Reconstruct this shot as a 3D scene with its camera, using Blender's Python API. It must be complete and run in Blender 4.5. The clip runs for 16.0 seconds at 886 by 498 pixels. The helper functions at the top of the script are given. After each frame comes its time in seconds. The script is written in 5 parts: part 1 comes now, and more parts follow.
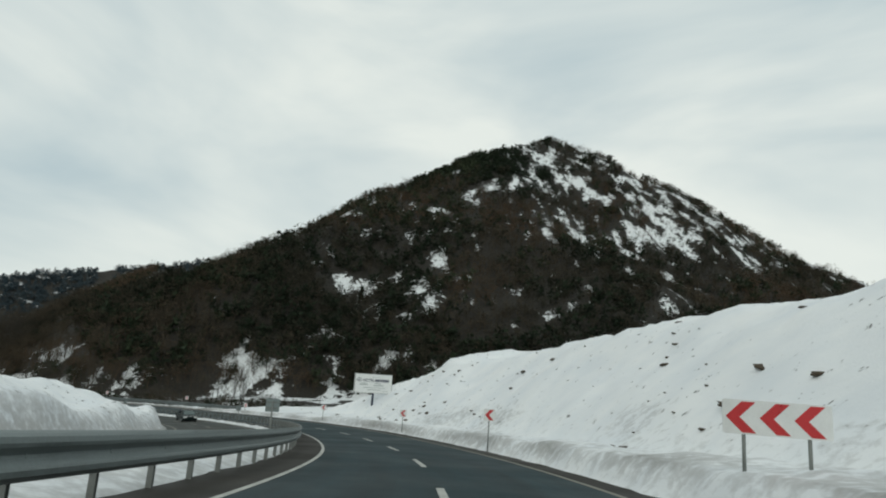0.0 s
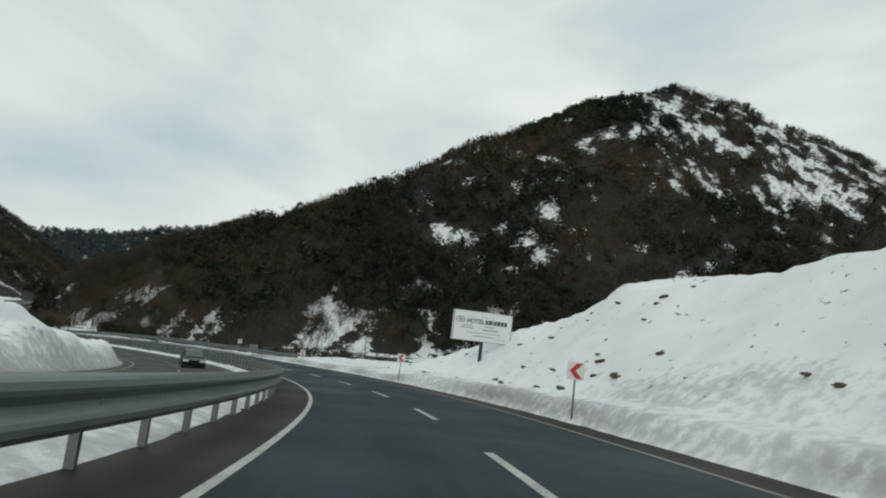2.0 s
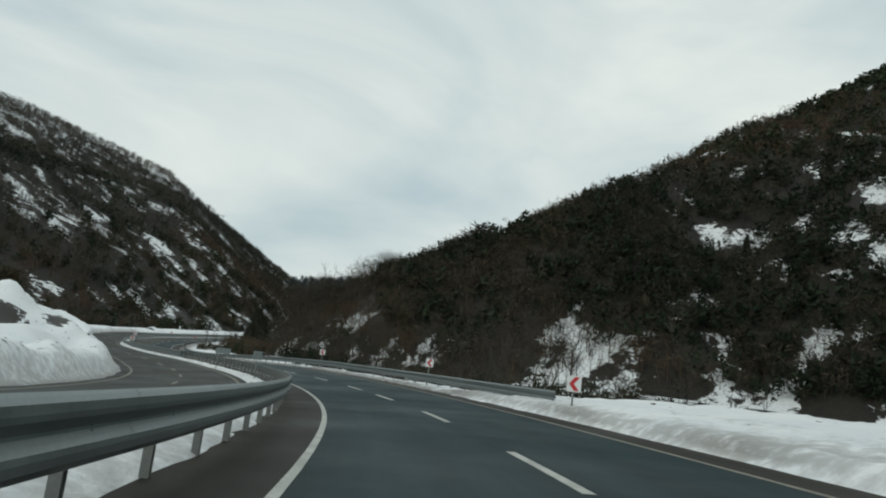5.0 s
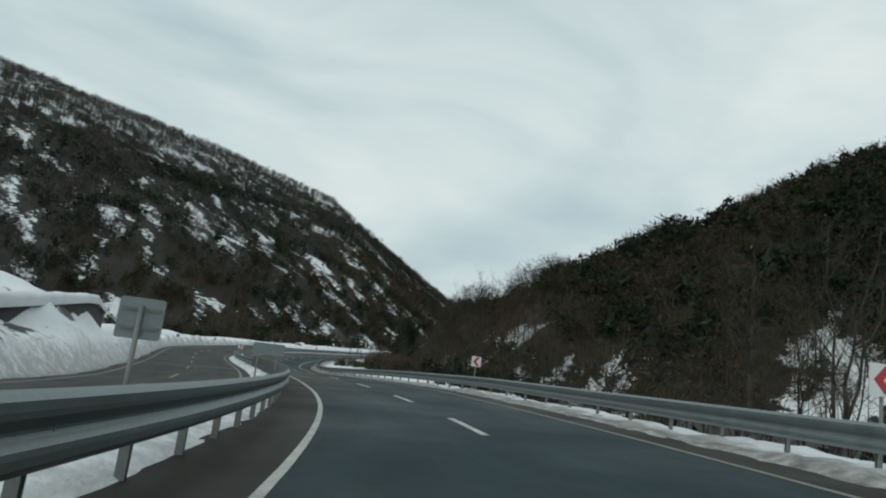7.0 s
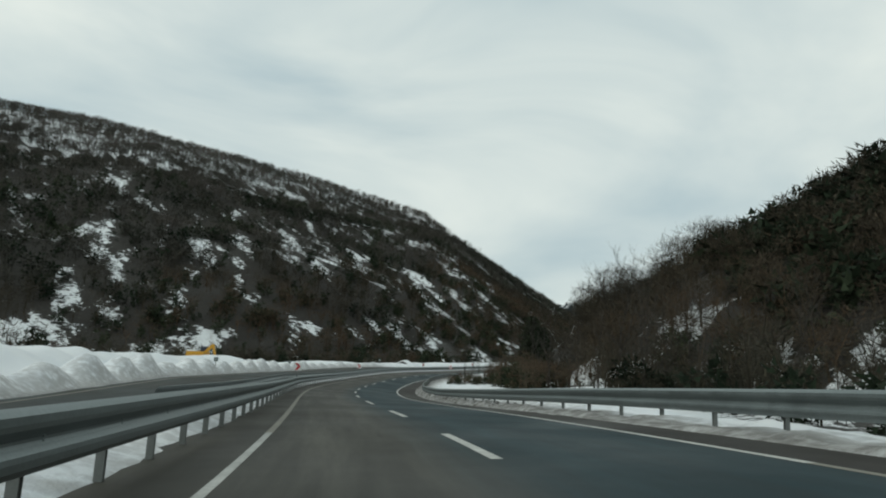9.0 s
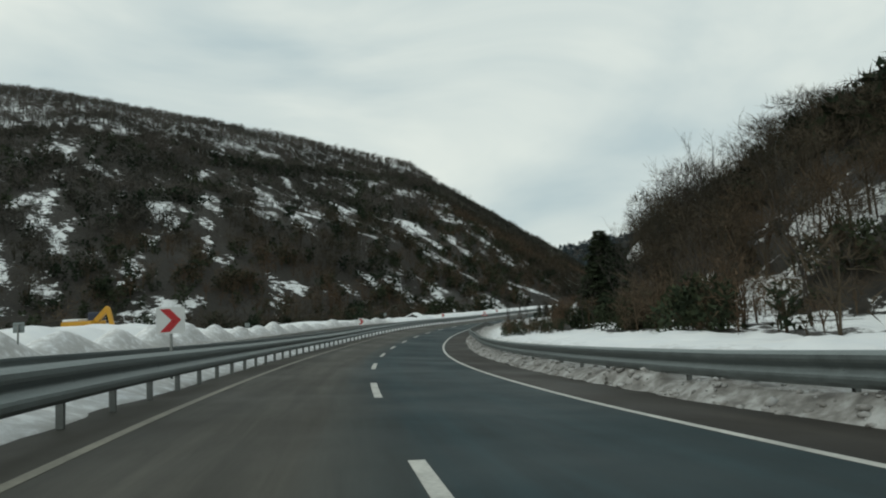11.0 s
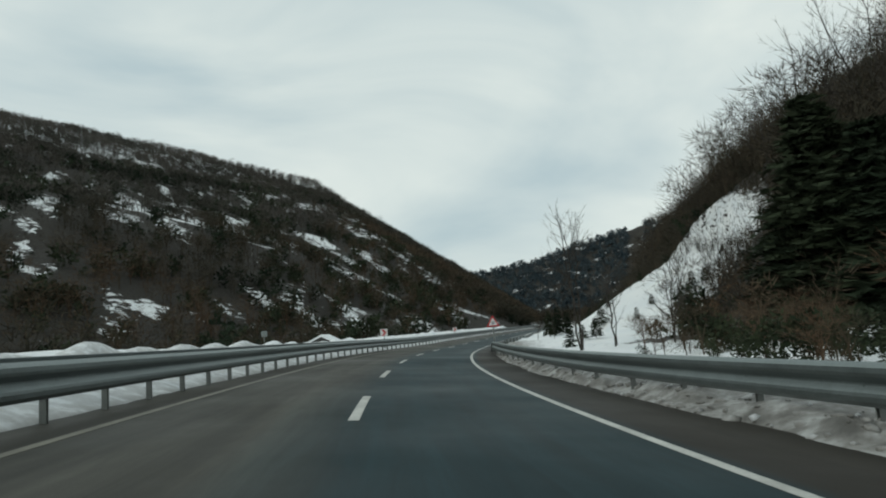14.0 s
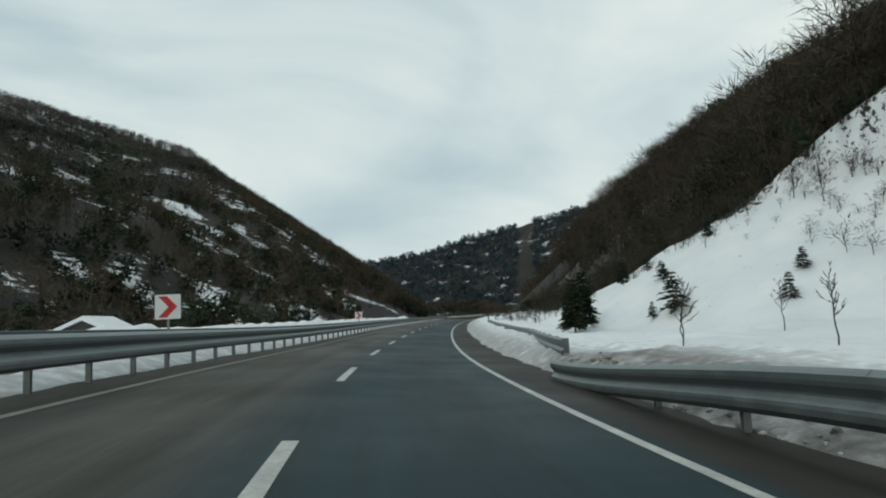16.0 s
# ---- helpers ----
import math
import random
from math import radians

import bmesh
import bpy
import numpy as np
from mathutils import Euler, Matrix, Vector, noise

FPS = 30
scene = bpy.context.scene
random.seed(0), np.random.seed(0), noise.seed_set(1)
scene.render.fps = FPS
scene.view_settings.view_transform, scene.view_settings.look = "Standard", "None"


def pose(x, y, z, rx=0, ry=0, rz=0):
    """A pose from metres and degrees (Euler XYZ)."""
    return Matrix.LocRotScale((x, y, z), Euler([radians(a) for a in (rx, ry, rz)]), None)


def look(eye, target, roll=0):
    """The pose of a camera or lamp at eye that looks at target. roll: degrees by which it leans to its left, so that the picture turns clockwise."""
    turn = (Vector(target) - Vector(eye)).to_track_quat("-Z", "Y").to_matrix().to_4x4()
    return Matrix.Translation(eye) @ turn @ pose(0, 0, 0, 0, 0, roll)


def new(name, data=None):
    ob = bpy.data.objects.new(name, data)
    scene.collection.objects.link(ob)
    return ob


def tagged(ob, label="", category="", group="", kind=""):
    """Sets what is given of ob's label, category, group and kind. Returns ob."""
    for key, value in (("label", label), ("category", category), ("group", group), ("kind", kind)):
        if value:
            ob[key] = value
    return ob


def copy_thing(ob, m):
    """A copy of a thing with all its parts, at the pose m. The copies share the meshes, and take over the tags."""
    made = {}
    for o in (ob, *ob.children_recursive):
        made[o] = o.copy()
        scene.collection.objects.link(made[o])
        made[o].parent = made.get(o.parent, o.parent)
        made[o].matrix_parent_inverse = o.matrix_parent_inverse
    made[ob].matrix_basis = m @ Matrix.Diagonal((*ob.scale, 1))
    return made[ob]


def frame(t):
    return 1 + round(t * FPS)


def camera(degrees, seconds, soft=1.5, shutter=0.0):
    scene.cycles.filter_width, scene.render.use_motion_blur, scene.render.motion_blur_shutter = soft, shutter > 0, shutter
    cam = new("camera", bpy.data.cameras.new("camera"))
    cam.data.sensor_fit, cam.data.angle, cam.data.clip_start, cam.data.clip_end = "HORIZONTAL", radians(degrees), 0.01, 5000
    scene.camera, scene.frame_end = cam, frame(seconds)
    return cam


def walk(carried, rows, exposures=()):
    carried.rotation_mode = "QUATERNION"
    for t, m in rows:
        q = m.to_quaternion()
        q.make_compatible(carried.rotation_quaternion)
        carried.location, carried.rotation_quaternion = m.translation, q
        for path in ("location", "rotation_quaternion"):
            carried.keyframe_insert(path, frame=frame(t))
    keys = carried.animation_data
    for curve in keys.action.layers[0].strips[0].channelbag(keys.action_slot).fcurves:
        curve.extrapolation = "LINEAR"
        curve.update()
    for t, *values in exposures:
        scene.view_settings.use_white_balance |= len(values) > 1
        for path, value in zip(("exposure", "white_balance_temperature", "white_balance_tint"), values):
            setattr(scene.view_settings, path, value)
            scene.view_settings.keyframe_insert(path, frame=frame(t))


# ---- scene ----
cam = camera(72.44, 16.0, soft=2.0)
# seconds, x, y, z, yaw, pitch, roll
ROWS = [
    (0.0, -1.63, -20.48, 3.081, -5.79, 11.29, -3.92),
    (0.5, -1.42, -12.06, 2.284, -4.84, 7.83, -4.35),
    (1.0, -1.40, -3.56, 1.496, -1.61, 7.96, -4.39),
    (1.5, -1.85, 4.95, 0.724, 1.11, 8.49, -6.28),
    (2.0, -2.79, 13.54, -0.035, 3.29, 7.46, -6.84),
    (2.5, -4.26, 22.26, -0.771, 7.01, 8.19, -7.40),
    (3.0, -6.19, 30.92, -1.473, 11.03, 7.91, -7.63),
    (3.5, -8.54, 39.16, -2.136, 14.44, 9.11, -6.45),
    (4.0, -11.37, 47.11, -2.773, 17.90, 8.88, -5.47),
    (6.5, -31.66, 83.14, -5.573, 35.53, 9.09, -8.49),
    (7.0, -37.26, 89.68, -6.063, 39.46, 9.19, -7.36),
    (7.5, -43.40, 95.84, -6.522, 42.82, 9.39, -7.70),
    (8.0, -49.97, 101.78, -6.950, 46.34, 9.83, -7.34),
    (10.5, -88.35, 127.82, -9.121, 50.25, 7.02, 3.87),
    (11.0, -96.54, 132.75, -9.594, 49.01, 5.38, 3.15),
    (11.5, -104.32, 137.74, -10.028, 47.93, 5.48, 3.91),
    (12.0, -112.10, 143.08, -10.443, 46.26, 5.81, 5.04),
    (12.5, -119.52, 148.53, -10.799, 44.46, 5.58, 4.99),
    (13.0, -126.85, 154.39, -11.117, 41.82, 5.22, 4.21),
    (13.5, -133.85, 160.42, -11.368, 40.71, 6.03, 3.29),
    (14.0, -140.83, 166.87, -11.552, 40.29, 7.70, 4.62),
    (14.5, -147.60, 173.57, -11.667, 37.54, 7.18, 5.40),
    (15.0, -154.30, 180.68, -11.763, 35.07, 7.36, 6.08),
    (15.5, -160.64, 188.14, -11.856, 32.13, 7.37, 5.14),
    (16.0, -166.88, 195.72, -11.921, 29.38, 6.26, 3.06),
]
walk(cam, [(t, pose(x, y, z, 90 + pitch, roll, yaw)) for t, x, y, z, yaw, pitch, roll in ROWS],
     [(0.0, 0.0, 6640, 2), (4.0, 0.0, 6640, 2), (7.0, -0.04, 6350, 0), (10.5, 0.0, 6700, 0), (12.5, 0.0, 6700, 0), (14.5, -0.02, 6450, 0), (16.0, -0.03, 6380, 0)])

# the road: bend per metre (1/1000), fall and bank (per cent) at even steps of its length
BEND_STEP, SLOPE_STEP, ROAD_FROM = 10.2857, 25.7143, -20.5714
BEND = [4.71, 6.22, 8.4, 7.78, 5.43, 7.39, 9.2, 6.47, 6.34, 7.57, 8.0, 7.63, 7.23, 7.92, 6.99, 6.11, 4.06, 2.03, -0.13, -2.72, -4.14, -4.9, -4.19, -3.72, -4.4, -3.73, -3.97, -4.67, -4.79, -4.89, -4.17, -2.54, -1.55, -1.16, -1.01, -0.95, -0.93, -0.92, -0.92, -0.92, -0.92]
SLOPE = [-9.51, -8.82, -7.54, -7.02, -6.19, -4.82, -4.43, -5.63, -4.46, -3.04, -0.98, -0.72, -1.18, 0.13, 0.1, 0.09, 0.08]
BANK = [-1.05, -0.99, -1.57, -2.88, -3.6, -5.22, -5.55, -0.83, 5.95, 7.76, 8.08, 8.37, 7.42, 6.11, 5.22, 4.66, 4.38]
DASH_STEP, DASH_LONG = 10.598, 4.065

# ---- world and light ----
world = bpy.data.worlds.new("overcast_sky")
scene.world = world
world.use_nodes = True
wt = world.node_tree
wt.nodes.clear()


def wnode(kind, **vals):
    n = wt.nodes.new(kind)
    for k, v in vals.items():
        n.inputs[k].default_value = v
    return n


SUN_TURN, SUN_HIGH = radians(200), radians(34)
sky = wnode("ShaderNodeTexSky")
sky.sky_type, sky.sun_disc, sky.sun_elevation, sky.sun_rotation = "NISHITA", False, SUN_HIGH, SUN_TURN
sky.air_density, sky.dust_density = 1.2, 2.0
wco = wnode("ShaderNodeTexCoord")
wmap = wnode("ShaderNodeMapping", Scale=(1.0, 1.0, 2.6), Rotation=(0.15, 0.1, 0.7))
clouds = wnode("ShaderNodeTexNoise", Scale=1.7, Detail=5.0, Roughness=0.48, Distortion=0.5)
cloud_tone = wt.nodes.new("ShaderNodeValToRGB")
cloud_tone.color_ramp.elements[0].position, cloud_tone.color_ramp.elements[0].color = 0.34, (0.50, 0.59, 0.66, 1)
cloud_tone.color_ramp.elements[1].position, cloud_tone.color_ramp.elements[1].color = 0.62, (0.85, 0.87, 0.87, 1)
thin = wnode("ShaderNodeMixRGB", Fac=0.93)
sky_dim = wnode("ShaderNodeMixRGB", Fac=1.0, Color2=(0.06, 0.06, 0.06, 1))
sky_dim.blend_type = "MULTIPLY"
back = wnode("ShaderNodeBackground", Strength=1.0)
wout = wnode("ShaderNodeOutputWorld")
for a, b in ((wco.outputs["Generated"], wmap.inputs["Vector"]), (wmap.outputs["Vector"], clouds.inputs["Vector"]), (clouds.outputs["Fac"], cloud_tone.inputs["Fac"]),
             (sky.outputs["Color"], sky_dim.inputs["Color1"]), (sky_dim.outputs["Color"], thin.inputs["Color1"]), (cloud_tone.outputs["Color"], thin.inputs["Color2"]),
             (thin.outputs["Color"], back.inputs["Color"]), (back.outputs["Background"], wout.inputs["Surface"])):
    wt.links.new(a, b)
sun = new("sun", bpy.data.lights.new("sun", "SUN"))
sun.data.energy, sun.data.angle, sun.data.color = 0.5, radians(25), (1.0, 0.96, 0.9)
sun.matrix_world = look((0, 0, 50), (50 - 50 - math.sin(SUN_TURN) * 50, -math.cos(SUN_TURN) * 50, 50 - 50 * math.tan(SUN_HIGH)))

# ---- materials ----


def material(name, rough=0.7, metal=0.0):
    m = bpy.data.materials.new(name)
    m.use_nodes = True
    b = m.node_tree.nodes["Principled BSDF"]
    b.inputs["Roughness"].default_value, b.inputs["Metallic"].default_value = rough, metal
    return m, m.node_tree, b


def add(nt, kind, **vals):
    n = nt.nodes.new(kind)
    for k, v in vals.items():
        n.inputs[k].default_value = v
    return n


def coords(nt, source="Object"):
    return nt.nodes.new("ShaderNodeTexCoord").outputs[source]


def noise_tex(nt, vec, scale, detail=4.0, rough=0.55, distort=0.0):
    n = add(nt, "ShaderNodeTexNoise", Scale=scale, Detail=detail, Roughness=rough, Distortion=distort)
    nt.links.new(vec, n.inputs["Vector"])
    return n.outputs["Fac"]


def ramp(nt, fac, stops):
    r = nt.nodes.new("ShaderNodeValToRGB")
    while len(r.color_ramp.elements) < len(stops):
        r.color_ramp.elements.new(0.5)
    for e, (at_, c) in zip(r.color_ramp.elements, stops):
        e.position, e.color = at_, (c if len(c) == 4 else (*c, 1)) if not isinstance(c, (int, float)) else (c, c, c, 1)
    nt.links.new(fac, r.inputs["Fac"])
    return r.outputs["Color"]


def mix(nt, fac, a, b, blend="MIX"):
    n = nt.nodes.new("ShaderNodeMixRGB")
    n.blend_type = blend
    for sock, v in ((n.inputs["Fac"], fac), (n.inputs["Color1"], a), (n.inputs["Color2"], b)):
        if isinstance(v, (int, float)):
            sock.default_value = v if sock.name == "Fac" else (v, v, v, 1)
        elif isinstance(v, tuple):
            sock.default_value = (*v, 1)
        else:
            nt.links.new(v, sock)
    return n.outputs["Color"]


def maths(nt, op, a, b=0.0):
    n = nt.nodes.new("ShaderNodeMath")
    n.operation = op
    for sock, v in zip(n.inputs, (a, b)):
        if isinstance(v, (int, float)):
            sock.default_value = v
        else:
            nt.links.new(v, sock)
    return n.outputs[0]


def bump(nt, b, height, strength=0.3, dist=0.02):
    n = add(nt, "ShaderNodeBump", Strength=strength, Distance=dist)
    nt.links.new(height, n.inputs["Height"])
    nt.links.new(n.outputs["Normal"], b.inputs["Normal"])


def plain(name, colour, rough=0.6, metal=0.0, vary=0.25, scale=6.0, bumpy=0.1):
    m, nt, b = material(name, rough, metal)
    v = coords(nt)
    f1, f2 = noise_tex(nt, v, scale), noise_tex(nt, v, scale * 9, 3)
    lo = tuple(c * (1 - vary) for c in colour)
    hi = tuple(min(1, c * (1 + vary)) for c in colour)
    col = mix(nt, 0.35, ramp(nt, f1, ((0.3, lo), (0.7, hi))), ramp(nt, f2, ((0.3, lo), (0.7, hi))))
    nt.links.new(col, b.inputs["Base Color"])
    nt.links.new(ramp(nt, f1, ((0.2, max(0.02, rough - 0.12)), (0.8, min(1, rough + 0.12)))), b.inputs["Roughness"])
    if bumpy:
        bump(nt, b, f2, bumpy, 0.01)
    return m


def asphalt_material(name, own):
    m, nt, b = material(name, 0.6)
    uv, ob = coords(nt, "UV"), coords(nt)
    sep = nt.nodes.new("ShaderNodeSeparateXYZ")
    nt.links.new(uv, sep.inputs[0])
    d = sep.outputs[0]
    stretch = add(nt, "ShaderNodeMapping", Scale=(1.0, 0.07, 1.0))
    nt.links.new(uv, stretch.inputs["Vector"])
    streak = noise_tex(nt, stretch.outputs[0], 1.1, 5, 0.6, 0.4)
    blotch, grain = noise_tex(nt, ob, 0.22, 4), noise_tex(nt, ob, 60, 2)
    dark = ramp(nt, streak, ((0.3, (0.004, 0.016, 0.0195)), (0.7, (0.010, 0.0285, 0.0345))))
    dirt = ramp(nt, streak, ((0.25, (0.022, 0.021, 0.016)), (0.5, (0.046, 0.043, 0.035)), (0.75, (0.078, 0.074, 0.061))))
    if own:
        # bluish damp lanes, a drier salted inner lane further on, dark muddy hard shoulders
        wob = maths(nt, "ADD", d, maths(nt, "MULTIPLY", maths(nt, "SUBTRACT", streak, 0.5), 1.6))
        sc = maths(nt, "DIVIDE", maths(nt, "ADD", wob, 6.0), 12.0)
        mud = ramp(nt, streak, ((0.25, (0.008, 0.0068, 0.0045)), (0.5, (0.017, 0.0138, 0.0095)), (0.75, (0.030, 0.025, 0.018))))
        further = ramp(nt, maths(nt, "DIVIDE", sep.outputs[1], 300.0), ((0.40, 0.0), (0.48, 1.0)))
        salted = mix(nt, maths(nt, "MULTIPLY", further, ramp(nt, sc, ((0.40, 0.95), (0.52, 0.0)))), dark, dirt)
        tracks = ramp(nt, sc, ((0.25, 0.50), (0.31, 0.62), (0.37, 0.48), (0.43, 0.62), (0.50, 0.50), (0.58, 0.60), (0.66, 0.46), (0.73, 0.60), (0.80, 0.5)))
        salted = mix(nt, 0.9, salted, tracks, "OVERLAY")
        worn = noise_tex(nt, stretch.outputs[0], 3.4, 6, 0.7, 0.8)
        salted = mix(nt, 0.55, salted, ramp(nt, worn, ((0.32, 0.28), (0.68, 0.74))), "OVERLAY")
        lane_fac = ramp(nt, maths(nt, "DIVIDE", maths(nt, "ADD", d, 6.0), 12.0), ((0.195, 1.0), (0.215, 0.0), (0.82, 0.0), (0.84, 1.0)))
        inner = maths(nt, "MULTIPLY", further, ramp(nt, sc, ((0.30, 0.9), (0.36, 0.0))))
        col = mix(nt, lane_fac, salted, mix(nt, inner, mud, dirt))
        fac = None
    else:
        fac = ramp(nt, blotch, ((0.3, 0.35), (0.7, 0.95)))
    if fac is not None:
        col = mix(nt, fac, dark, dirt)
    col = mix(nt, 0.5, col, ramp(nt, grain, ((0.3, 0.35), (0.7, 0.65))), "OVERLAY")
    nt.links.new(col, b.inputs["Base Color"])
    nt.links.new(ramp(nt, blotch, ((0.3, 0.55), (0.7, 0.80))), b.inputs["Roughness"])
    b.inputs["Specular IOR Level"].default_value = 0.28
    bump(nt, b, grain, 0.35, 0.006)
    return m


def hill_colour(nt, ob):
    """Leaf litter with broken patches of snow, and the height of its relief."""
    patch, fine = noise_tex(nt, ob, 0.36, 6, 0.7, 0.5), noise_tex(nt, ob, 1.3, 4, 0.6)
    litter = ramp(nt, fine, ((0.3, (0.008, 0.0075, 0.0055)), (0.7, (0.026, 0.021, 0.014))))
    white = ramp(nt, fine, ((0.2, (0.62, 0.64, 0.66)), (0.6, (0.84, 0.86, 0.87))))
    lie = nt.nodes.new("ShaderNodeAttribute")
    lie.attribute_name = "snowy"
    f = maths(nt, "ADD", lie.outputs["Fac"], maths(nt, "MULTIPLY", maths(nt, "SUBTRACT", patch, 0.5), 0.75))
    return mix(nt, ramp(nt, f, ((0.49, 0.0), (0.53, 1.0))), litter, white), fine


def hill_material():
    m, nt, b = material("hillside_litter_and_snow", 0.85)
    col, fine = hill_colour(nt, coords(nt))
    nt.links.new(col, b.inputs["Base Color"])
    bump(nt, b, fine, 0.8, 0.6)
    return m


def snow_material(name, dirty):
    m, nt, b = material(name, 0.55)
    ob = coords(nt)
    big, mid, fine = noise_tex(nt, ob, 0.35, 5), noise_tex(nt, ob, 2.2, 5, 0.6), noise_tex(nt, ob, 14, 4, 0.65)
    white = ramp(nt, big, ((0.3, (0.74, 0.77, 0.80)), (0.7, (0.86, 0.87, 0.87))))
    grey = ramp(nt, mid, ((0.34, (0.065, 0.058, 0.048)), (0.48, (0.17, 0.16, 0.145)), (0.68, (0.42, 0.42, 0.41))))
    if dirty:
        att = nt.nodes.new("ShaderNodeAttribute")
        att.attribute_name = "grime"
        f = maths(nt, "ADD", att.outputs["Fac"], maths(nt, "MULTIPLY", maths(nt, "SUBTRACT", mid, 0.5), 0.9))
        col = mix(nt, ramp(nt, f, ((0.26, 0.0), (0.60, 0.95))), white, grey)
        bare = nt.nodes.new("ShaderNodeAttribute")
        bare.attribute_name = "bare"
        soil, _ = hill_colour(nt, ob)
        f3 = maths(nt, "ADD", bare.outputs["Fac"], maths(nt, "MULTIPLY", maths(nt, "SUBTRACT", mid, 0.5), 0.9))
        col = mix(nt, ramp(nt, f3, ((0.47, 0.0), (0.53, 1.0))), col, soil)
    else:
        col = white
    nt.links.new(col, b.inputs["Base Color"])
    h = mix(nt, 0.4, mid, fine)
    bump(nt, b, h, 0.55, 0.12)
    return m


def twig_material(name, *stops):
    """Twigs and needles: one tone a tree, uneven from twig to twig."""
    m, nt, b = material(name, 0.9)
    b.inputs["Specular IOR Level"].default_value = 0.15
    geo = nt.nodes.new("ShaderNodeNewGeometry")
    tone = nt.nodes.new("ShaderNodeAttribute")
    tone.attribute_name = "tone"
    col = ramp(nt, tone.outputs["Fac"], [(i / (len(stops) - 1), c) for i, c in enumerate(stops)])
    col = mix(nt, 0.8, col, ramp(nt, geo.outputs["Random Per Island"], ((0.0, 0.32), (1.0, 0.68))), "OVERLAY")
    nt.links.new(col, b.inputs["Base Color"])
    return m


M_ASPHALT, M_ASPHALT2 = asphalt_material("damp_asphalt", True), asphalt_material("grey_asphalt", False)
M_SNOW, M_CLEAN = snow_material("roadside_snow", True), snow_material("fresh_snow", False)
M_HILL = hill_material()
M_PAINT = plain("worn_white_road_paint", (0.44, 0.44, 0.41), 0.6, 0, 0.4, 2.0)
M_PAINT_OLD = plain("dirty_edge_paint", (0.20, 0.19, 0.155), 0.65, 0, 0.4, 1.3)
M_STEEL = plain("galvanised_steel", (0.21, 0.24, 0.24), 0.45, 0.75, 0.18, 2.5)
M_STEEL_DARK = plain("dull_galvanised_post", (0.20, 0.21, 0.20), 0.55, 0.5, 0.25, 4.0)
M_WHITE = plain("white_sign_sheet", (0.72, 0.73, 0.72), 0.4, 0, 0.08, 3.0)
M_RED = plain("red_reflective_sheet", (0.50, 0.025, 0.03), 0.35, 0, 0.15, 5.0)
M_BACK = plain("grey_sign_back", (0.24, 0.28, 0.28), 0.45, 0.5, 0.12, 2.0)
M_NAVY = plain("dark_blue_paint", (0.02, 0.03, 0.06), 0.45, 0, 0.2, 3.0)
M_TEXT = plain("dark_lettering", (0.05, 0.06, 0.09), 0.5, 0, 0.1, 3.0, 0)
M_TWIG = twig_material("bare_twigs", (0.036, 0.035, 0.025), (0.056, 0.048, 0.035), (0.074, 0.058, 0.040), (0.098, 0.064, 0.041))
M_TWIG_GREY = twig_material("grey_bare_twigs", (0.044, 0.044, 0.036), (0.066, 0.060, 0.050), (0.098, 0.088, 0.078))
M_GREEN = twig_material("dark_evergreen_needles", (0.013, 0.020, 0.012), (0.023, 0.033, 0.019), (0.040, 0.050, 0.027))
# distant evergreens: the blue of aerial haze is put into their base colour
M_HAZE_GREEN = twig_material("haze_tinted_distant_firs", (0.036, 0.054, 0.066), (0.060, 0.080, 0.090))
M_BARK = plain("grey_brown_bark", (0.035, 0.029, 0.023), 0.9, 0, 0.35, 5.0, 0.5)
M_CONCRETE = plain("stained_concrete", (0.055, 0.052, 0.048), 0.85, 0, 0.3, 0.8, 0.3)
M_YELLOW = plain("yellow_machine_paint", (0.52, 0.27, 0.02), 0.45, 0, 0.2, 2.0)
M_BLACK = plain("black_rubber", (0.012, 0.012, 0.013), 0.7, 0, 0.3, 8.0)
M_SOIL = plain("bare_brown_soil", (0.075, 0.058, 0.04), 0.95, 0, 0.4, 0.9, 0.6)

# ---- the lie of the road ----
RS = np.arange(-70.0, 480.0, 1.0)
_k = np.interp(RS, ROAD_FROM + BEND_STEP * np.arange(len(BEND)), BEND) / 1000
_g = np.interp(RS, ROAD_FROM + SLOPE_STEP * np.arange(len(SLOPE)), SLOPE) / 100
RB = np.interp(RS, ROAD_FROM + SLOPE_STEP * np.arange(len(BANK)), BANK) / 100
RT = np.cumsum(_k)
RT -= np.interp(0, RS, RT)
RX, RY, RZ = np.cumsum(-np.sin(RT)), np.cumsum(np.cos(RT)), np.cumsum(_g)
RX, RY, RZ = RX - np.interp(0, RS, RX), RY - np.interp(0, RS, RY), RZ - np.interp(0, RS, RZ)
MEDIAN, FAR_IN, FAR_OUT = -4.72, -6.25, -14.0


def place(s, d, h=0.0):
    """World places s metres along the road, d to the right of its dashed line and h above its surface."""
    s, d, h = np.broadcast_arrays(np.asarray(s, float), np.asarray(d, float), np.asarray(h, float))
    t = np.interp(s, RS, RT)
    z = np.interp(s, RS, RZ) - np.clip(d, -14, 6) * np.interp(s, RS, RB) + h
    return np.stack([np.interp(s, RS, RX) + d * np.cos(t), np.interp(s, RS, RY) + d * np.sin(t), z], -1)


def stand(s, d, h=0.0, turn=0.0, scale=1.0):
    """The pose of a thing that stands there, its y along the road."""
    x, y, z = place(s, d, h)
    return pose(x, y, z, 0, 0, math.degrees(np.interp(s, RS, RT)) + turn) @ Matrix.Scale(scale, 4)


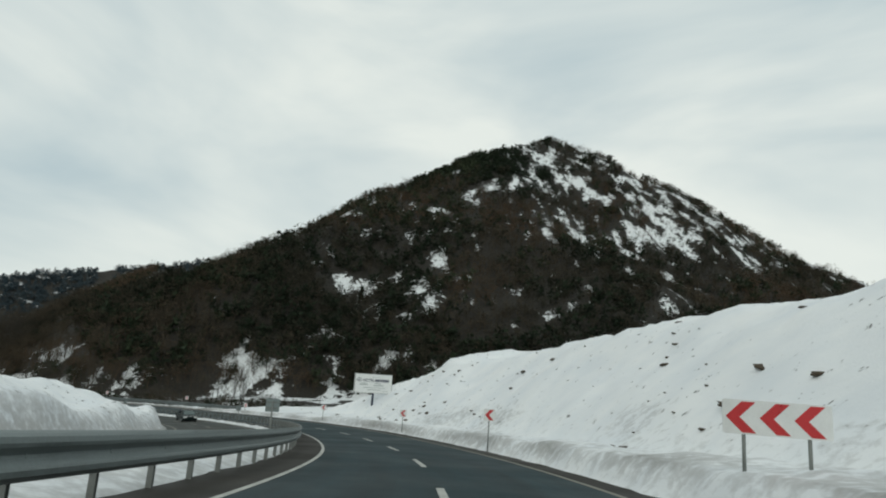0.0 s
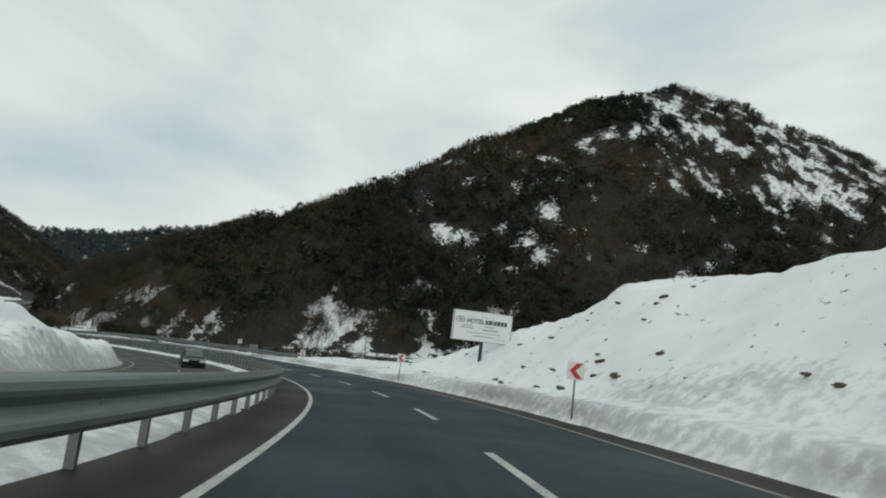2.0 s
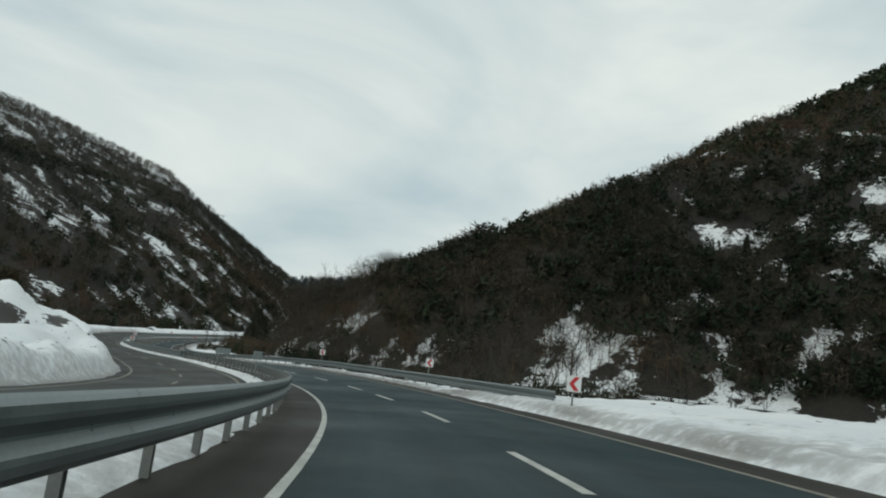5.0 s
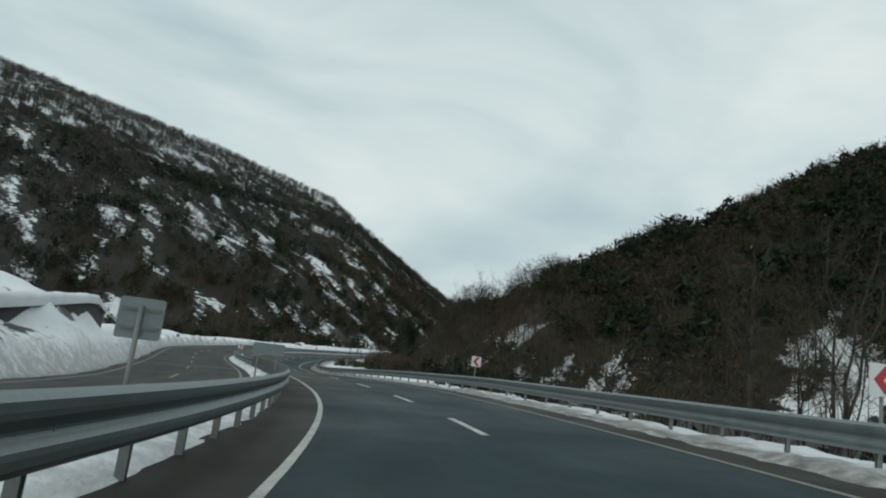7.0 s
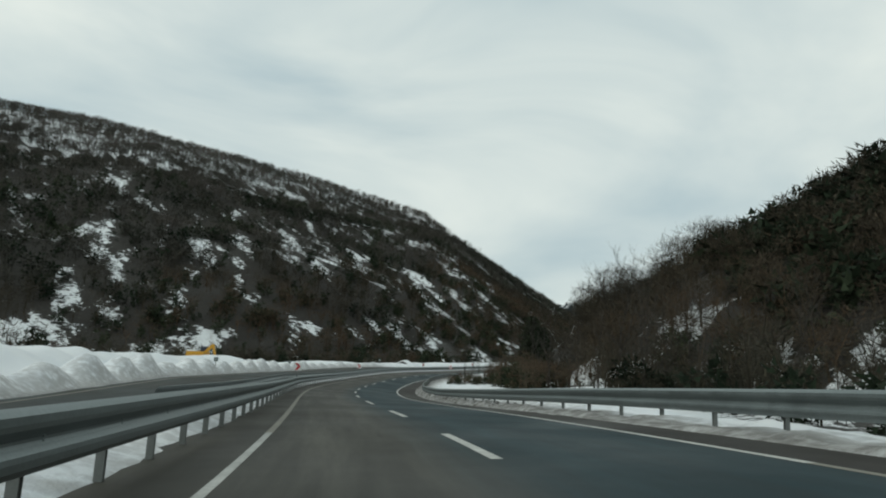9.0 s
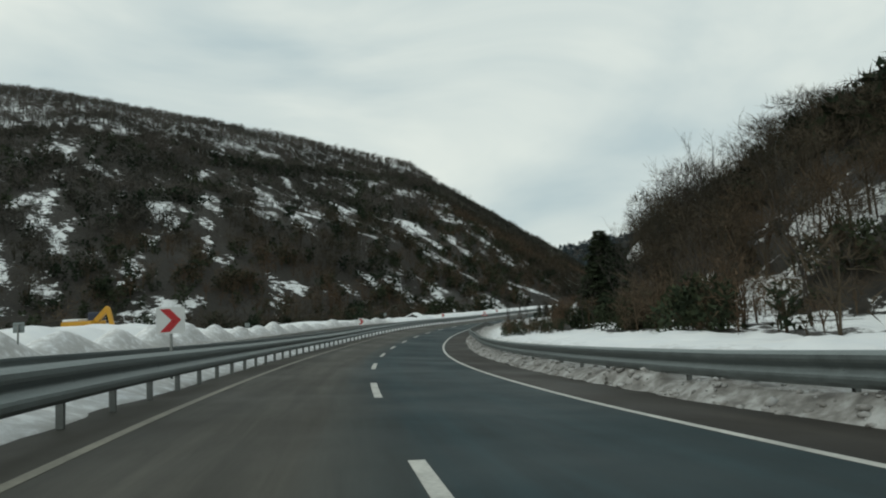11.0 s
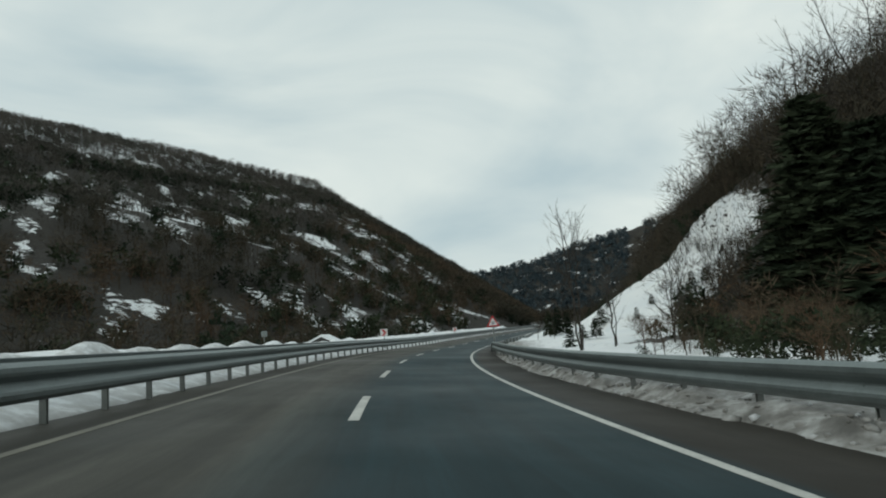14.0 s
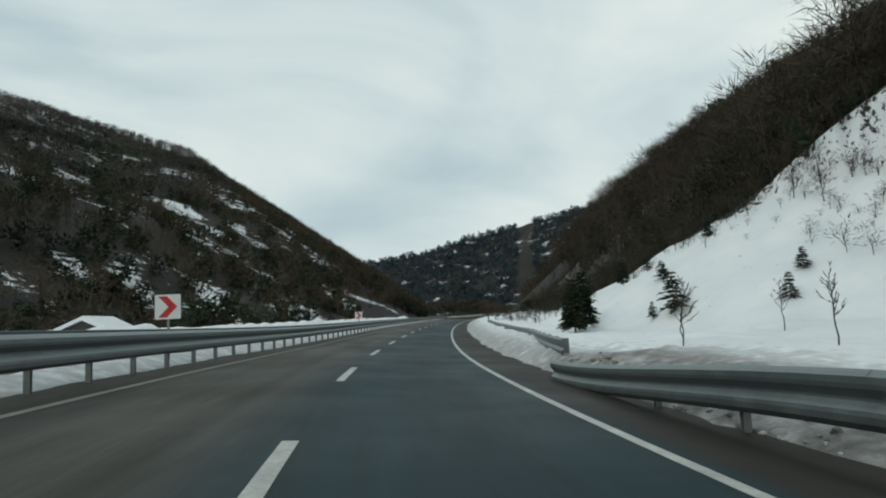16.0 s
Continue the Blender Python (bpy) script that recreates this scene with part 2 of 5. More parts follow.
def along(x, y):
    """s and d of places in the plan."""
    x, y = np.asarray(x, float).ravel(), np.asarray(y, float).ravel()
    s, d = np.empty(len(x)), np.empty(len(x))
    for i in range(0, len(x), 4000):
        q = slice(i, i + 4000)
        j = ((x[q, None] - RX) ** 2 + (y[q, None] - RY) ** 2).argmin(1)
        dx, dy = x[q] - RX[j], y[q] - RY[j]
        s[q] = RS[j] - dx * np.sin(RT[j]) + dy * np.cos(RT[j])
        d[q] = dx * np.cos(RT[j]) + dy * np.sin(RT[j])
    return s, d


def ease(v, a, b):
    t = np.clip((np.asarray(v, float) - a) / (b - a), 0, 1)
    return t * t * (3 - 2 * t)


_rng = np.random.default_rng(5)
_LAT = _rng.random((64, 64))


def rough(x, y, size):
    """Smooth noise from 0 to 1 over the plan, with lumps of about that size."""
    x, y = np.asarray(x, float) / size, np.asarray(y, float) / size
    i, j = np.floor(x).astype(int), np.floor(y).astype(int)
    u, v = x - i, y - j
    u, v = u * u * (3 - 2 * u), v * v * (3 - 2 * v)
    g = lambda a, b: _LAT[a % 64, b % 64]
    return (g(i, j) * (1 - u) + g(i + 1, j) * u) * (1 - v) + (g(i, j + 1) * (1 - u) + g(i + 1, j + 1) * u) * v


# ridges: crest points (x, y, height) and how steeply the flanks fall
RIDGES = (
    (((640, 380, 20), (420, 420, 84), (285, 456, 140), (220, 494, 192), (150, 526, 234), (70, 456, 186), (-3, 398, 130), (-58, 302, 69), (-100, 270, 40), (-141, 284, 24)), 0.75),
    (((-100, 270, 38), (-131, 260, 25), (-147, 246, 14)), 0.85),
    (((-141, 284, 24), (-142, 335, 44), (-160, 420, 66), (-205, 500, 60), (-250, 600, 45), (-300, 720, 30)), 0.80),
    (((-850, -350, 225), (-900, -80, 238), (-880, 240, 250), (-815, 492, 222), (-760, 600, 194), (-695, 712, 138)), 0.42),
    (((-1150, 1200, 90), (-823, 1317, 125), (-740, 1345, 150), (-600, 1420, 182), (-300, 1500, 250)), 0.50),
)


def hills(x, y):
    x, y = np.asarray(x, float), np.asarray(y, float)
    best = np.full(x.shape, -60.0)
    wob = (rough(x, y, 90) - 0.5) * 0.25 + (rough(x, y, 31) - 0.5) * 0.12
    for crest, fall in RIDGES:
        for (ax, ay, ah), (bx, by, bh) in zip(crest[:-1], crest[1:]):
            vx, vy = bx - ax, by - ay
            t = np.clip(((x - ax) * vx + (y - ay) * vy) / (vx * vx + vy * vy), 0, 1)
            dist = np.hypot(x - ax - t * vx, y - ay - t * vy)
            tent = ah + t * (bh - ah) - fall * (np.sqrt(dist ** 2 + 64) + wob * np.minimum(dist, 80))
            if fall == 0.42:  # the long hill ends in a steep nose
                tent = np.minimum(tent, 130 - 0.629 * (x + 695) - 0.348 * (y - 712))
            best = np.maximum(best, tent)
    return best + (rough(x, y, 24) - 0.5) * 3.0 * ease(best, 0, 12)


def snow_cover(x, y, z):
    """Where snow lies on the wooded slopes: above 0.5. More on the open upper face, the cliff foot and the far crest."""
    x, y, z = np.asarray(x, float), np.asarray(y, float), np.asarray(z, float)
    away_side = x < -215 - 0.25 * (y - 150)
    p, q = np.where(away_side, 0.30 * x + 0.10 * y, x), np.where(away_side, y + 0.2 * x, 0.5 * y)
    u, v = 0.8 * p + 0.6 * q, 0.8 * q - 0.6 * p
    n = 0.30 * rough(p, q, 8.5) + 0.42 * rough(u, v, 4.6) + 0.28 * rough(p + 40, q + 11, 3.0)
    spot = lambda a, b, r, q=None: np.exp(-((x - a) / r) ** 2 - ((y - b) / (q or r)) ** 2)
    main = -0.19 + 0.09 * ease(z, 60, 105) * ease(x, 15, 80) * (1 - ease(z, 222, 240))
    main = main + 0.13 * spot(128, 470, 34) + 0.10 * spot(120, 352, 26) + 0.09 * spot(205, 392, 42) + 0.10 * spot(12, 268, 20) + 0.08 * spot(-33, 274, 18)
    main = main + 0.40 * spot(-22, 232, 6) + 0.19 * spot(-36, 203, 26, 17) + 0.18 * spot(-28, 176, 34, 18) - 0.10 * spot(-100, 265, 45, 60)
    main = main - 0.14 * ease(z, 140, 160) * (1 - ease(x, 60, 105)) * (y > 380)
    far = -0.165 + 0.22 * ease(z, 120, 185) + 0.11 * ease(rough(x, y, 55), 0.5, 0.8)
    for a, b, r in ((-262, 158, 7), (-273, 190, 8), (-289, 228, 9), (-300, 150, 8), (-409, 369, 10), (-577, 490, 16), (-542, 442, 14), (-492, 444, 11)):
        far = far + 0.21 * spot(a, b, r)
    bias = np.where(away_side, far, main)
    return n + np.where(y > 880, -0.17, bias)


# stations: the numbers by which the verges are laid out, and the metres along the road where they lie
STATION, METRE = (-60, -10, 18.3, 38, 61.6, 94, 111.4, 119.4, 166, 208.6, 254, 277, 404), (-66, -14.6, 14.4, 35.8, 61.5, 107.5, 128.6, 136.5, 192.3, 238.7, 287.6, 310, 440)


def station(s):
    return np.interp(s, METRE, STATION)


def metre(s):
    return np.interp(s, STATION, METRE)


def snow_top(st):
    """How far to the right the snow slope reaches up to the woods."""
    return 30 - 15 * ease(st, 262, 314) - 19 * (1 - ease(st, 235, 256))


def base_level(s):
    return np.interp(s, RS, RZ)


def ground(x, y, s, d):
    """The height of the land away from the road."""
    base = base_level(s) - 1.0 * ease(np.abs(d), 20, 60) + (rough(x, y, 40) - 0.5) * 1.6 * ease(np.abs(d), 15, 40)
    h = hills(x, y)
    k = 6.0
    m = np.maximum(base, h)
    return m + k * np.log(np.exp((base - m) / k) + np.exp((h - m) / k)) - k * np.log(2) * np.exp(-np.abs(base - h) / k)


def verge(s, d):
    """Height above the road's surface of the snow and soil close beside it."""
    s = station(s)
    h = np.full(np.broadcast(s, d).shape, -0.12)
    lump = rough(s * 1.0 + 7, d * 1.0, 1.7)
    lump2 = rough(s + 31, d * 1.3, 6.0)
    # right: ploughed bank, then the big snow mound as far as s = 86
    edge = np.interp(metre(s), (-10, 35, 75, 100, 138, 160, 190, 225, 250, 300), (4.75, 5.15, 5.1, 5.0, 5.05, 5.5, 5.85, 5.8, 5.45, 5.2)) + 0.25 * (rough(s * 1.4, 4.0, 1.1) - 0.5)
    r = d - edge
    bank = ((0.72 - 0.32 * ease(s, 48, 66)) * ease(r, 0, 0.7) + 0.06 * np.clip(r, 0, 8)) * (1 - ease(s, 84, 96)) 
    cap = 8.0 * (1 - ease(s, 53, 75))
    rise = np.clip(d - 8.0 - 4.5 * ease(s, 46, 62), 0, 60)
    mound = np.minimum(np.minimum(0.72 * rise, 4.4 + 0.2 * rise), cap)
    mound = mound * (0.89 + 0.22 * lump2 + 0.10 * rough(s * 1.0, d * 1.0, 2.6)) + 0.25 * (rough(s + 5, d, 1.1) - 0.5) * ease(rise, 0.5, 3)
    railside = ((0.16 + 0.22 * rough(s * 1.3, d * 2.0, 1.0)) * (0.30 + 0.70 * ease(s, 128, 160)) * ease(r, 0.0, 0.6) + (0.5 + 0.35 * (lump2 - 0.5)) * ease(d, 7.5, 9.2) * ease(s, 128, 148) * (1 - ease(s, 190, 204))) * ease(s, 86, 96) * (1 - ease(s, 236, 246))
    lower = -2.2 * ease(d, 8.0, 16.0) * ease(s, 86, 98) * (1 - ease(s, 118, 140))
    foot = 22 - 9.5 * ease(s, 250, 282)
    slope = (0.62 * np.clip(d - foot, 0, 80) + (0.9 * (lump2 - 0.5) + 0.45 * (rough(s * 0.6, d + 3, 2.7) - 0.5)) * ease(d, 10, 13)) * ease(s, 238, 256) * (1 - 0.6 * ease(s, 276, 318))
    endbank = (0.45 * ease(r, 0, 0.8) + 0.25 * ease(r, 0.6, 2.5) * rough(s, d, 2.0)) * ease(s, 238, 248)
    right = -0.12 * (r < 0) + (bank + mound + railside + lower + slope + endbank + (0.16 * (lump - 0.5) + 0.16 * (rough(s * 2.1, d * 2.1, 0.9) - 0.5)) * ease(r, 0.05, 0.5))
    h = np.where(d > 4.4, right, h)
    # between the carriageways
    front = np.interp(metre(s), (140, 172), (4.84, 4.52)) + 0.12 * rough(s * 1.6, d * 0.0 + 2.0, 0.9) - 0.06
    mid = (d < -4.28) & (d > FAR_IN - 0.1)
    h = np.where(mid, -0.05 + (0.08 + 0.16 * ease(-d, front + 0.15, front + 0.9) + 0.10 * (lump - 0.5) + 0.07 * (rough(s * 2.0, d * 2.0, 0.8) - 0.5)) * ease(-d, front, front + 0.22) * ease(d, FAR_IN, FAR_IN + 0.35), h)
    # beyond the other carriageway
    q = FAR_OUT - d
    tooth = np.abs(((s + 2.2 * rough(s, 9.0, 7.0)) / 4.6) % 1.0 - 0.5) * 2
    heaps = 0.45 + (0.5 + 1.25 * rough(s * 1.0, 3.0, 5.0)) * (1 - 0.45 * ease(s, 205, 225)) * tooth
    knobs = 0.55 + (0.45 + 0.9 * rough(s * 1.0, d * 1.0, 2.3)) * (0.55 + 0.7 * rough(s + 3, d + 8, 5.0))
    heaps = heaps * ease(s, 120, 150) + knobs * (1 - ease(s, 120, 150))
    left = heaps * ease(q, 0.1, 1.4) * (1 - 0.7 * ease(q, 1.6, 3.4)) + (0.5 + 0.9 * (1 - ease(s, 190, 214)) + 0.5 * (lump2 - 0.5)) * ease(q, 3.0, 6.5) * ease(s, 118, 146) + ((1.25 + 1.5 * ease(s, 94, 108)) * ease(q, 1.0, 4.4) * (1 - ease(s, 132, 146)) + 1.2 * ease(q, 4.0, 9.0) * (1 - ease(s, 118, 146))) * (0.5 + 0.8 * lump2 + 0.25 * lump) + 0.12 * (lump - 0.5)
    return np.where(d < FAR_OUT, np.where(q > 0, left, h), h)


def surface(x, y, s, d):
    """The finished land: the verge close to the road, the open land further off."""
    b = np.interp(s, RS, RB)
    near = base_level(s) - np.clip(d, -14, 6) * b + verge(s, d)
    far = ground(x, y, s, d)
    m = ease(station(s), 236, 254) * (1 - ease(station(s), 300, 330))
    m2 = np.maximum(m, 1 - ease(station(s), 78, 96))
    f = np.where(d > 0, ease((d - 16 - 28 * m2) / (18 - 2 * m2), 0, 1), ease(-d, 22, 44))
    out = near * (1 - f) + far * f
    return np.where(np.abs(d) > 15, np.maximum(out, hills(x, y) - 60 * (m > 0.3) * (d > 0) * (d < snow_top(station(s)))), out)


def height_at(x, y):
    s, d = along([x], [y])
    return float(surface(np.array([x], float), np.array([y], float), s, d)[0])


# ---- mesh helpers ----


def grid_mesh(name, pts, mat, uv=None, attrs=(), smooth=True):
    """A sheet from an array of places (rows, columns, 3)."""
    n, m = pts.shape[:2]
    idx = np.arange(n * m).reshape(n, m)
    quads = np.stack([idx[:-1, :-1], idx[:-1, 1:], idx[1:, 1:], idx[1:, :-1]], -1).reshape(-1, 4)
    me = raw_mesh(name, pts.reshape(-1, 3), quads, mat, smooth)
    if uv is not None:
        layer = me.uv_layers.new(name="lie")
        layer.data.foreach_set("uv", uv.reshape(-1, 2)[quads.ravel()].astype(np.float32).ravel())
    for key, vals in attrs:
        a = me.attributes.new(key, "FLOAT", "POINT")
        a.data.foreach_set("value", vals.astype(np.float32).ravel())
    return me


def raw_mesh(name, verts, faces, mat, smooth=False):
    me = bpy.data.meshes.new(name)
    faces = np.asarray(faces)
    k = faces.shape[1]
    me.vertices.add(len(verts))
    me.vertices.foreach_set("co", np.asarray(verts, np.float32).ravel())
    me.loops.add(faces.size)
    me.loops.foreach_set("vertex_index", faces.astype(np.int32).ravel())
    me.polygons.add(len(faces))
    me.polygons.foreach_set("loop_start", np.arange(0, faces.size, k, dtype=np.int32))
    me.polygons.foreach_set("use_smooth", np.full(len(faces), smooth))
    me.update(calc_edges=True)
    me.materials.append(mat)
    return me


def shape(bm, name, mat, smooth=False):
    me = bpy.data.meshes.new(name)
    bmesh.ops.recalc_face_normals(bm, faces=bm.faces)
    bm.to_mesh(me)
    bm.free()
    me.materials.append(mat)
    if smooth:
        for p in me.polygons:
            p.use_smooth = True
    return me


def part(name, me, parent, label="", m=None):
    ob = new(name, me)
    ob.parent = parent
    if m is not None:
        ob.matrix_basis = m
    return tagged(ob, label)


def thing(name, m, label, category, group="", kind=""):
    ob = new(name)
    ob.empty_display_size = 0.2
    ob.matrix_basis = m
    return tagged(ob, label, category, group, kind)


def box(bm, x0, x1, y0, y1, z0, z1, bevel=0.0, m=None):
    r = bmesh.ops.create_cube(bm, size=1.0)
    vs = r["verts"]
    bmesh.ops.scale(bm, vec=(x1 - x0, y1 - y0, z1 - z0), verts=vs)
    bmesh.ops.translate(bm, vec=((x0 + x1) / 2, (y0 + y1) / 2, (z0 + z1) / 2), verts=vs)
    if bevel:
        es = list({e for v in vs for e in v.link_edges})
        r2 = bmesh.ops.bevel(bm, geom=es, offset=bevel, segments=2, affect="EDGES", profile=0.6)
        vs = list({v for f in r2["faces"] for v in f.verts} | {v for v in vs if v.is_valid})
    if m is not None:
        bmesh.ops.transform(bm, matrix=m, verts=[v for v in vs if v.is_valid])
    return bm


def tube(bm, a, b, r0, r1=None, n=10):
    a, b = Vector(a), Vector(b)
    r = bmesh.ops.create_cone(bm, cap_ends=True, segments=n, radius1=r0, radius2=r0 if r1 is None else r1, depth=(b - a).length)
    bmesh.ops.transform(bm, matrix=Matrix.Translation((a + b) / 2) @ (b - a).to_track_quat("Z", "Y").to_matrix().to_4x4(), verts=r["verts"])
    return bm


def prism(bm, outline, y0, y1):
    """A flat plate with that outline in x and z, from y0 to y1."""
    a = [bm.verts.new((x, y0, z)) for x, z in outline]
    b = [bm.verts.new((x, y1, z)) for x, z in outline]
    bm.faces.new(a)
    bm.faces.new(b[::-1])
    for i in range(len(a)):
        j = (i + 1) % len(a)
        bm.faces.new((a[i], b[i], b[j], a[j]))
    return bm


# ---- carriageways ----


def strip(name, s0, s1, ds, ds_across, mat, lift, label, category, kind="structure", thick=0.3):
    ss = np.arange(s0, s1 + ds / 2, ds)
    dd = np.asarray(ds_across, float)
    hh = np.full(len(dd), lift)
    dd2, hh2 = np.concatenate([[dd[0]], dd, [dd[-1]]]), np.concatenate([[lift - thick], hh, [lift - thick]])
    pts = place(ss[:, None], dd2[None], hh2[None])
    uv = np.stack(np.broadcast_arrays(dd2[None], ss[:, None]), -1)
    me = grid_mesh(name, pts, mat, uv, smooth=False)
    return tagged(new(name, me), label, category, "", kind)


strip("road", -66, 440, 2.0, np.linspace(-5.12, 6.1, 12), M_ASPHALT, 0.0, "damp dark asphalt carriageway with two lanes and muddy shoulders", "road")
strip("road_opposite", -66, 440, 2.0, np.linspace(FAR_OUT - 0.5, FAR_IN, 8), M_ASPHALT2, 0.0, "grey salted asphalt of the other carriageway beyond the median", "road")


def line(name, s0, s1, d, width, mat, label):
    return strip(name, s0, s1, 2.0, (d - width / 2, d + width / 2), mat, 0.006, label, "road marking", thick=0.004)


line("lane_line_left", -66, 150, -3.55, 0.13, M_PAINT, "continuous white edge line beside the median rail")
line("lane_line_left_further", 150, 440, -3.55, 0.15, M_PAINT_OLD, "dirt-stained continuous edge line beside the median rail")
ss = np.arange(-66, 440.1, 2.0)
mid = np.interp(ss, (190, 218, 276), (3.93, 3.83, 3.66))
pts = place(ss[:, None], mid[:, None] + np.array([-0.075, -0.075, 0.075, 0.075])[None], np.array([0.002, 0.006, 0.006, 0.002])[None])
tagged(new("lane_line_right", grid_mesh("lane_line_right", pts[:106], M_PAINT_OLD, smooth=False)), "dirt-stained continuous edge line beside the snowy shoulder", "road marking", "", "structure")
tagged(new("lane_line_right_further", grid_mesh("lane_line_right_further", pts[105:], M_PAINT, smooth=False)), "continuous white edge line beside the outer guard rail", "road marking", "", "structure")
line("lane_line_far_inner", -66, 440, FAR_IN - 0.55, 0.15, M_PAINT_OLD, "dirty edge line of the other carriageway by the median")
line("lane_line_far_outer", -66, 440, FAR_OUT + 0.7, 0.15, M_PAINT_OLD, "worn white outer edge line of the other carriageway")


def dashes(starts, d, group, mat):
    for s in starts:
        ss = np.linspace(s, s + DASH_LONG, 4)
        w = 0.085
        pts = place(ss[:, None], np.array([d - w, d - w, d + w, d + w])[None], np.array([0.001, 0.007, 0.007, 0.001])[None])
        tagged(new("lane_dash", grid_mesh("lane_dash", pts, mat, smooth=False)), "white painted lane dash on damp asphalt", "road marking", group)


dashes([-0.67 + DASH_STEP * n for n in range(-5, 10)] + [102.81 + DASH_STEP * n for n in range(0, 5)] + [197.68 + DASH_STEP * n for n in range(-4, 22)], 0.0, "dashes of the near carriageway", M_PAINT)
dashes([2 + 11.0 * n for n in range(-4, 36)], -10.1, "dashes of the far carriageway", M_PAINT_OLD)

# ---- land ----
ss = np.concatenate([np.arange(-60, 0, 1.0), np.arange(0, 305, 0.6), np.arange(305, 440, 1.5)])
dd = np.concatenate([np.arange(-60, -26, 2.0), np.arange(-26, -13.9, 0.4), [-13.6, -10, -6.6], np.arange(-6.4, -4.25, 0.13), [-4.1, 0, 4.3], np.arange(4.5, 5.0, 0.22), np.arange(5.0, 9.5, 0.22), np.arange(9.5, 30, 0.55), np.arange(30, 62, 2.0)])
base = place(ss[:, None], dd[None])
S2, D2 = np.broadcast_arrays(ss[:, None], dd[None])
zz = surface(base[..., 0], base[..., 1], S2, D2)
under = (D2 > -13.9) & (D2 < 4.45) & ~((D2 < -4.28) & (D2 > FAR_IN - 0.1))
zz = np.where(under, base[..., 2] - 0.2, zz)
land_pts = np.stack([base[..., 0], base[..., 1], zz], -1)
grime_wide = 1.6 + 0.9 * ease(station(S2), 120, 150)
band = (0.13 + 0.26 * rough(S2 * 0.5, D2 * 1.6, 2.2)) * ease(D2, 5.0, 5.4) * (1 - ease(D2, 9.0, 12.5)) * (station(S2) < 92) + 0.08 * ((D2 < FAR_OUT) & (D2 > FAR_OUT - 2.6))
grime = band + np.exp(-np.clip(np.where(D2 > 0, D2 - 5.0 - 1.0 * ease(station(S2), 125, 150), np.where(D2 < FAR_OUT, FAR_OUT - D2, 99)), 0, 99) / grime_wide) * (0.52 - 0.27 * (D2 > 0) * (1 - ease(station(S2), 84, 100)) + 0.50 * (D2 > 0) * ease(station(S2), 84, 100) - 0.5 * ease(station(S2), 248, 256)) + (0.34 + 0.3 * np.exp(-np.clip(-D2 - 4.5, 0, 9) / 0.25)) * ((D2 < -4.28) & (D2 > FAR_IN - .1))
hz = hills(base[..., 0], base[..., 1])
S3 = station(S2)
bare = np.where(D2 < 0, ease(-D2, 27, 33), np.where(S3 > 234, 0.95 * ease(D2, snow_top(S3) - 6, snow_top(S3) + 7), ease(D2, 14.5, 17) * ease(S3 + 0.25 * D2, 84, 102)))
bare = np.maximum(bare, np.where(D2 > 8, ease(D2, 9, 11) * ease(S3, 92, 106) * (1 - ease(S3, 126, 144)), 0))
slope_soil = np.where((S3 > 238) & (D2 > 11), 0.31 + 0.06 * ease(D2, 18, 38), np.where((S3 < 90) & (D2 > 8.5), 0.335, np.where((S3 < 120) & (D2 < -15), 0.36, 0.0)))
bare = np.maximum(bare, slope_soil)
for a, b, p, q in ((117, -21.6, 4.5, 2.2), (122, -18.8, 3.0, 1.2), (131.5, -16.3, 2.5, 0.9), (144.5, -17.7, 3.5, 1.1), (137, -18.2, 2.0, 1.0)):
    bare = np.maximum(bare, 0.74 * np.exp(-((S2 - a) / p) ** 2 - ((D2 - b) / q) ** 2))
bank_snow = snow_cover(base[..., 0], base[..., 1], zz) + 0.36 * np.exp(-((S2 - 116) / 14) ** 2 - ((D2 - 18) / 9) ** 2) + 0.19 * ease(S2, 175, 195) * (1 - ease(S2, 255, 270)) * (D2 > 12)
land_uv = np.stack([D2, S2], -1)
tagged(new("ground_roadside", grid_mesh("ground_roadside", land_pts, M_SNOW, land_uv, (("grime", grime), ("bare", bare), ("snowy", bank_snow)))), "deep white snow banks along the road, greyed at the edge", "snow bank", "", "structure")

gx, gy = np.concatenate([np.arange(-1900, -960, 40.0), np.arange(-960, 440, 3.5), np.arange(440, 1500, 40.0)]), np.concatenate([np.arange(-900, -160, 40.0), np.arange(-160, 620, 3.5), np.arange(620, 1500, 14.0), np.arange(1500, 2600, 60.0)])
GX, GY = np.meshgrid(gx, gy)
gs_, gd_ = along(GX, GY)
gs_, gd_ = gs_.reshape(GX.shape), gd_.reshape(GX.shape)
GZ = ground(GX, GY, gs_, gd_)
inside = (np.abs(gd_) < 58) & (gs_ > -59) & (gs_ < 439)
GZ = np.where(inside, np.minimum(GZ, surface(GX, GY, gs_, gd_)) - 3.5 * ease(58 - np.abs(gd_), 0, 10) - 0.3, GZ)
tagged(new("ground", grid_mesh("ground", np.stack([GX, GY, GZ], -1), M_HILL, None, (("snowy", snow_cover(GX, GY, GZ)),))), "steep wooded hillsides with brown litter and patches of snow", "hillside", "", "structure")

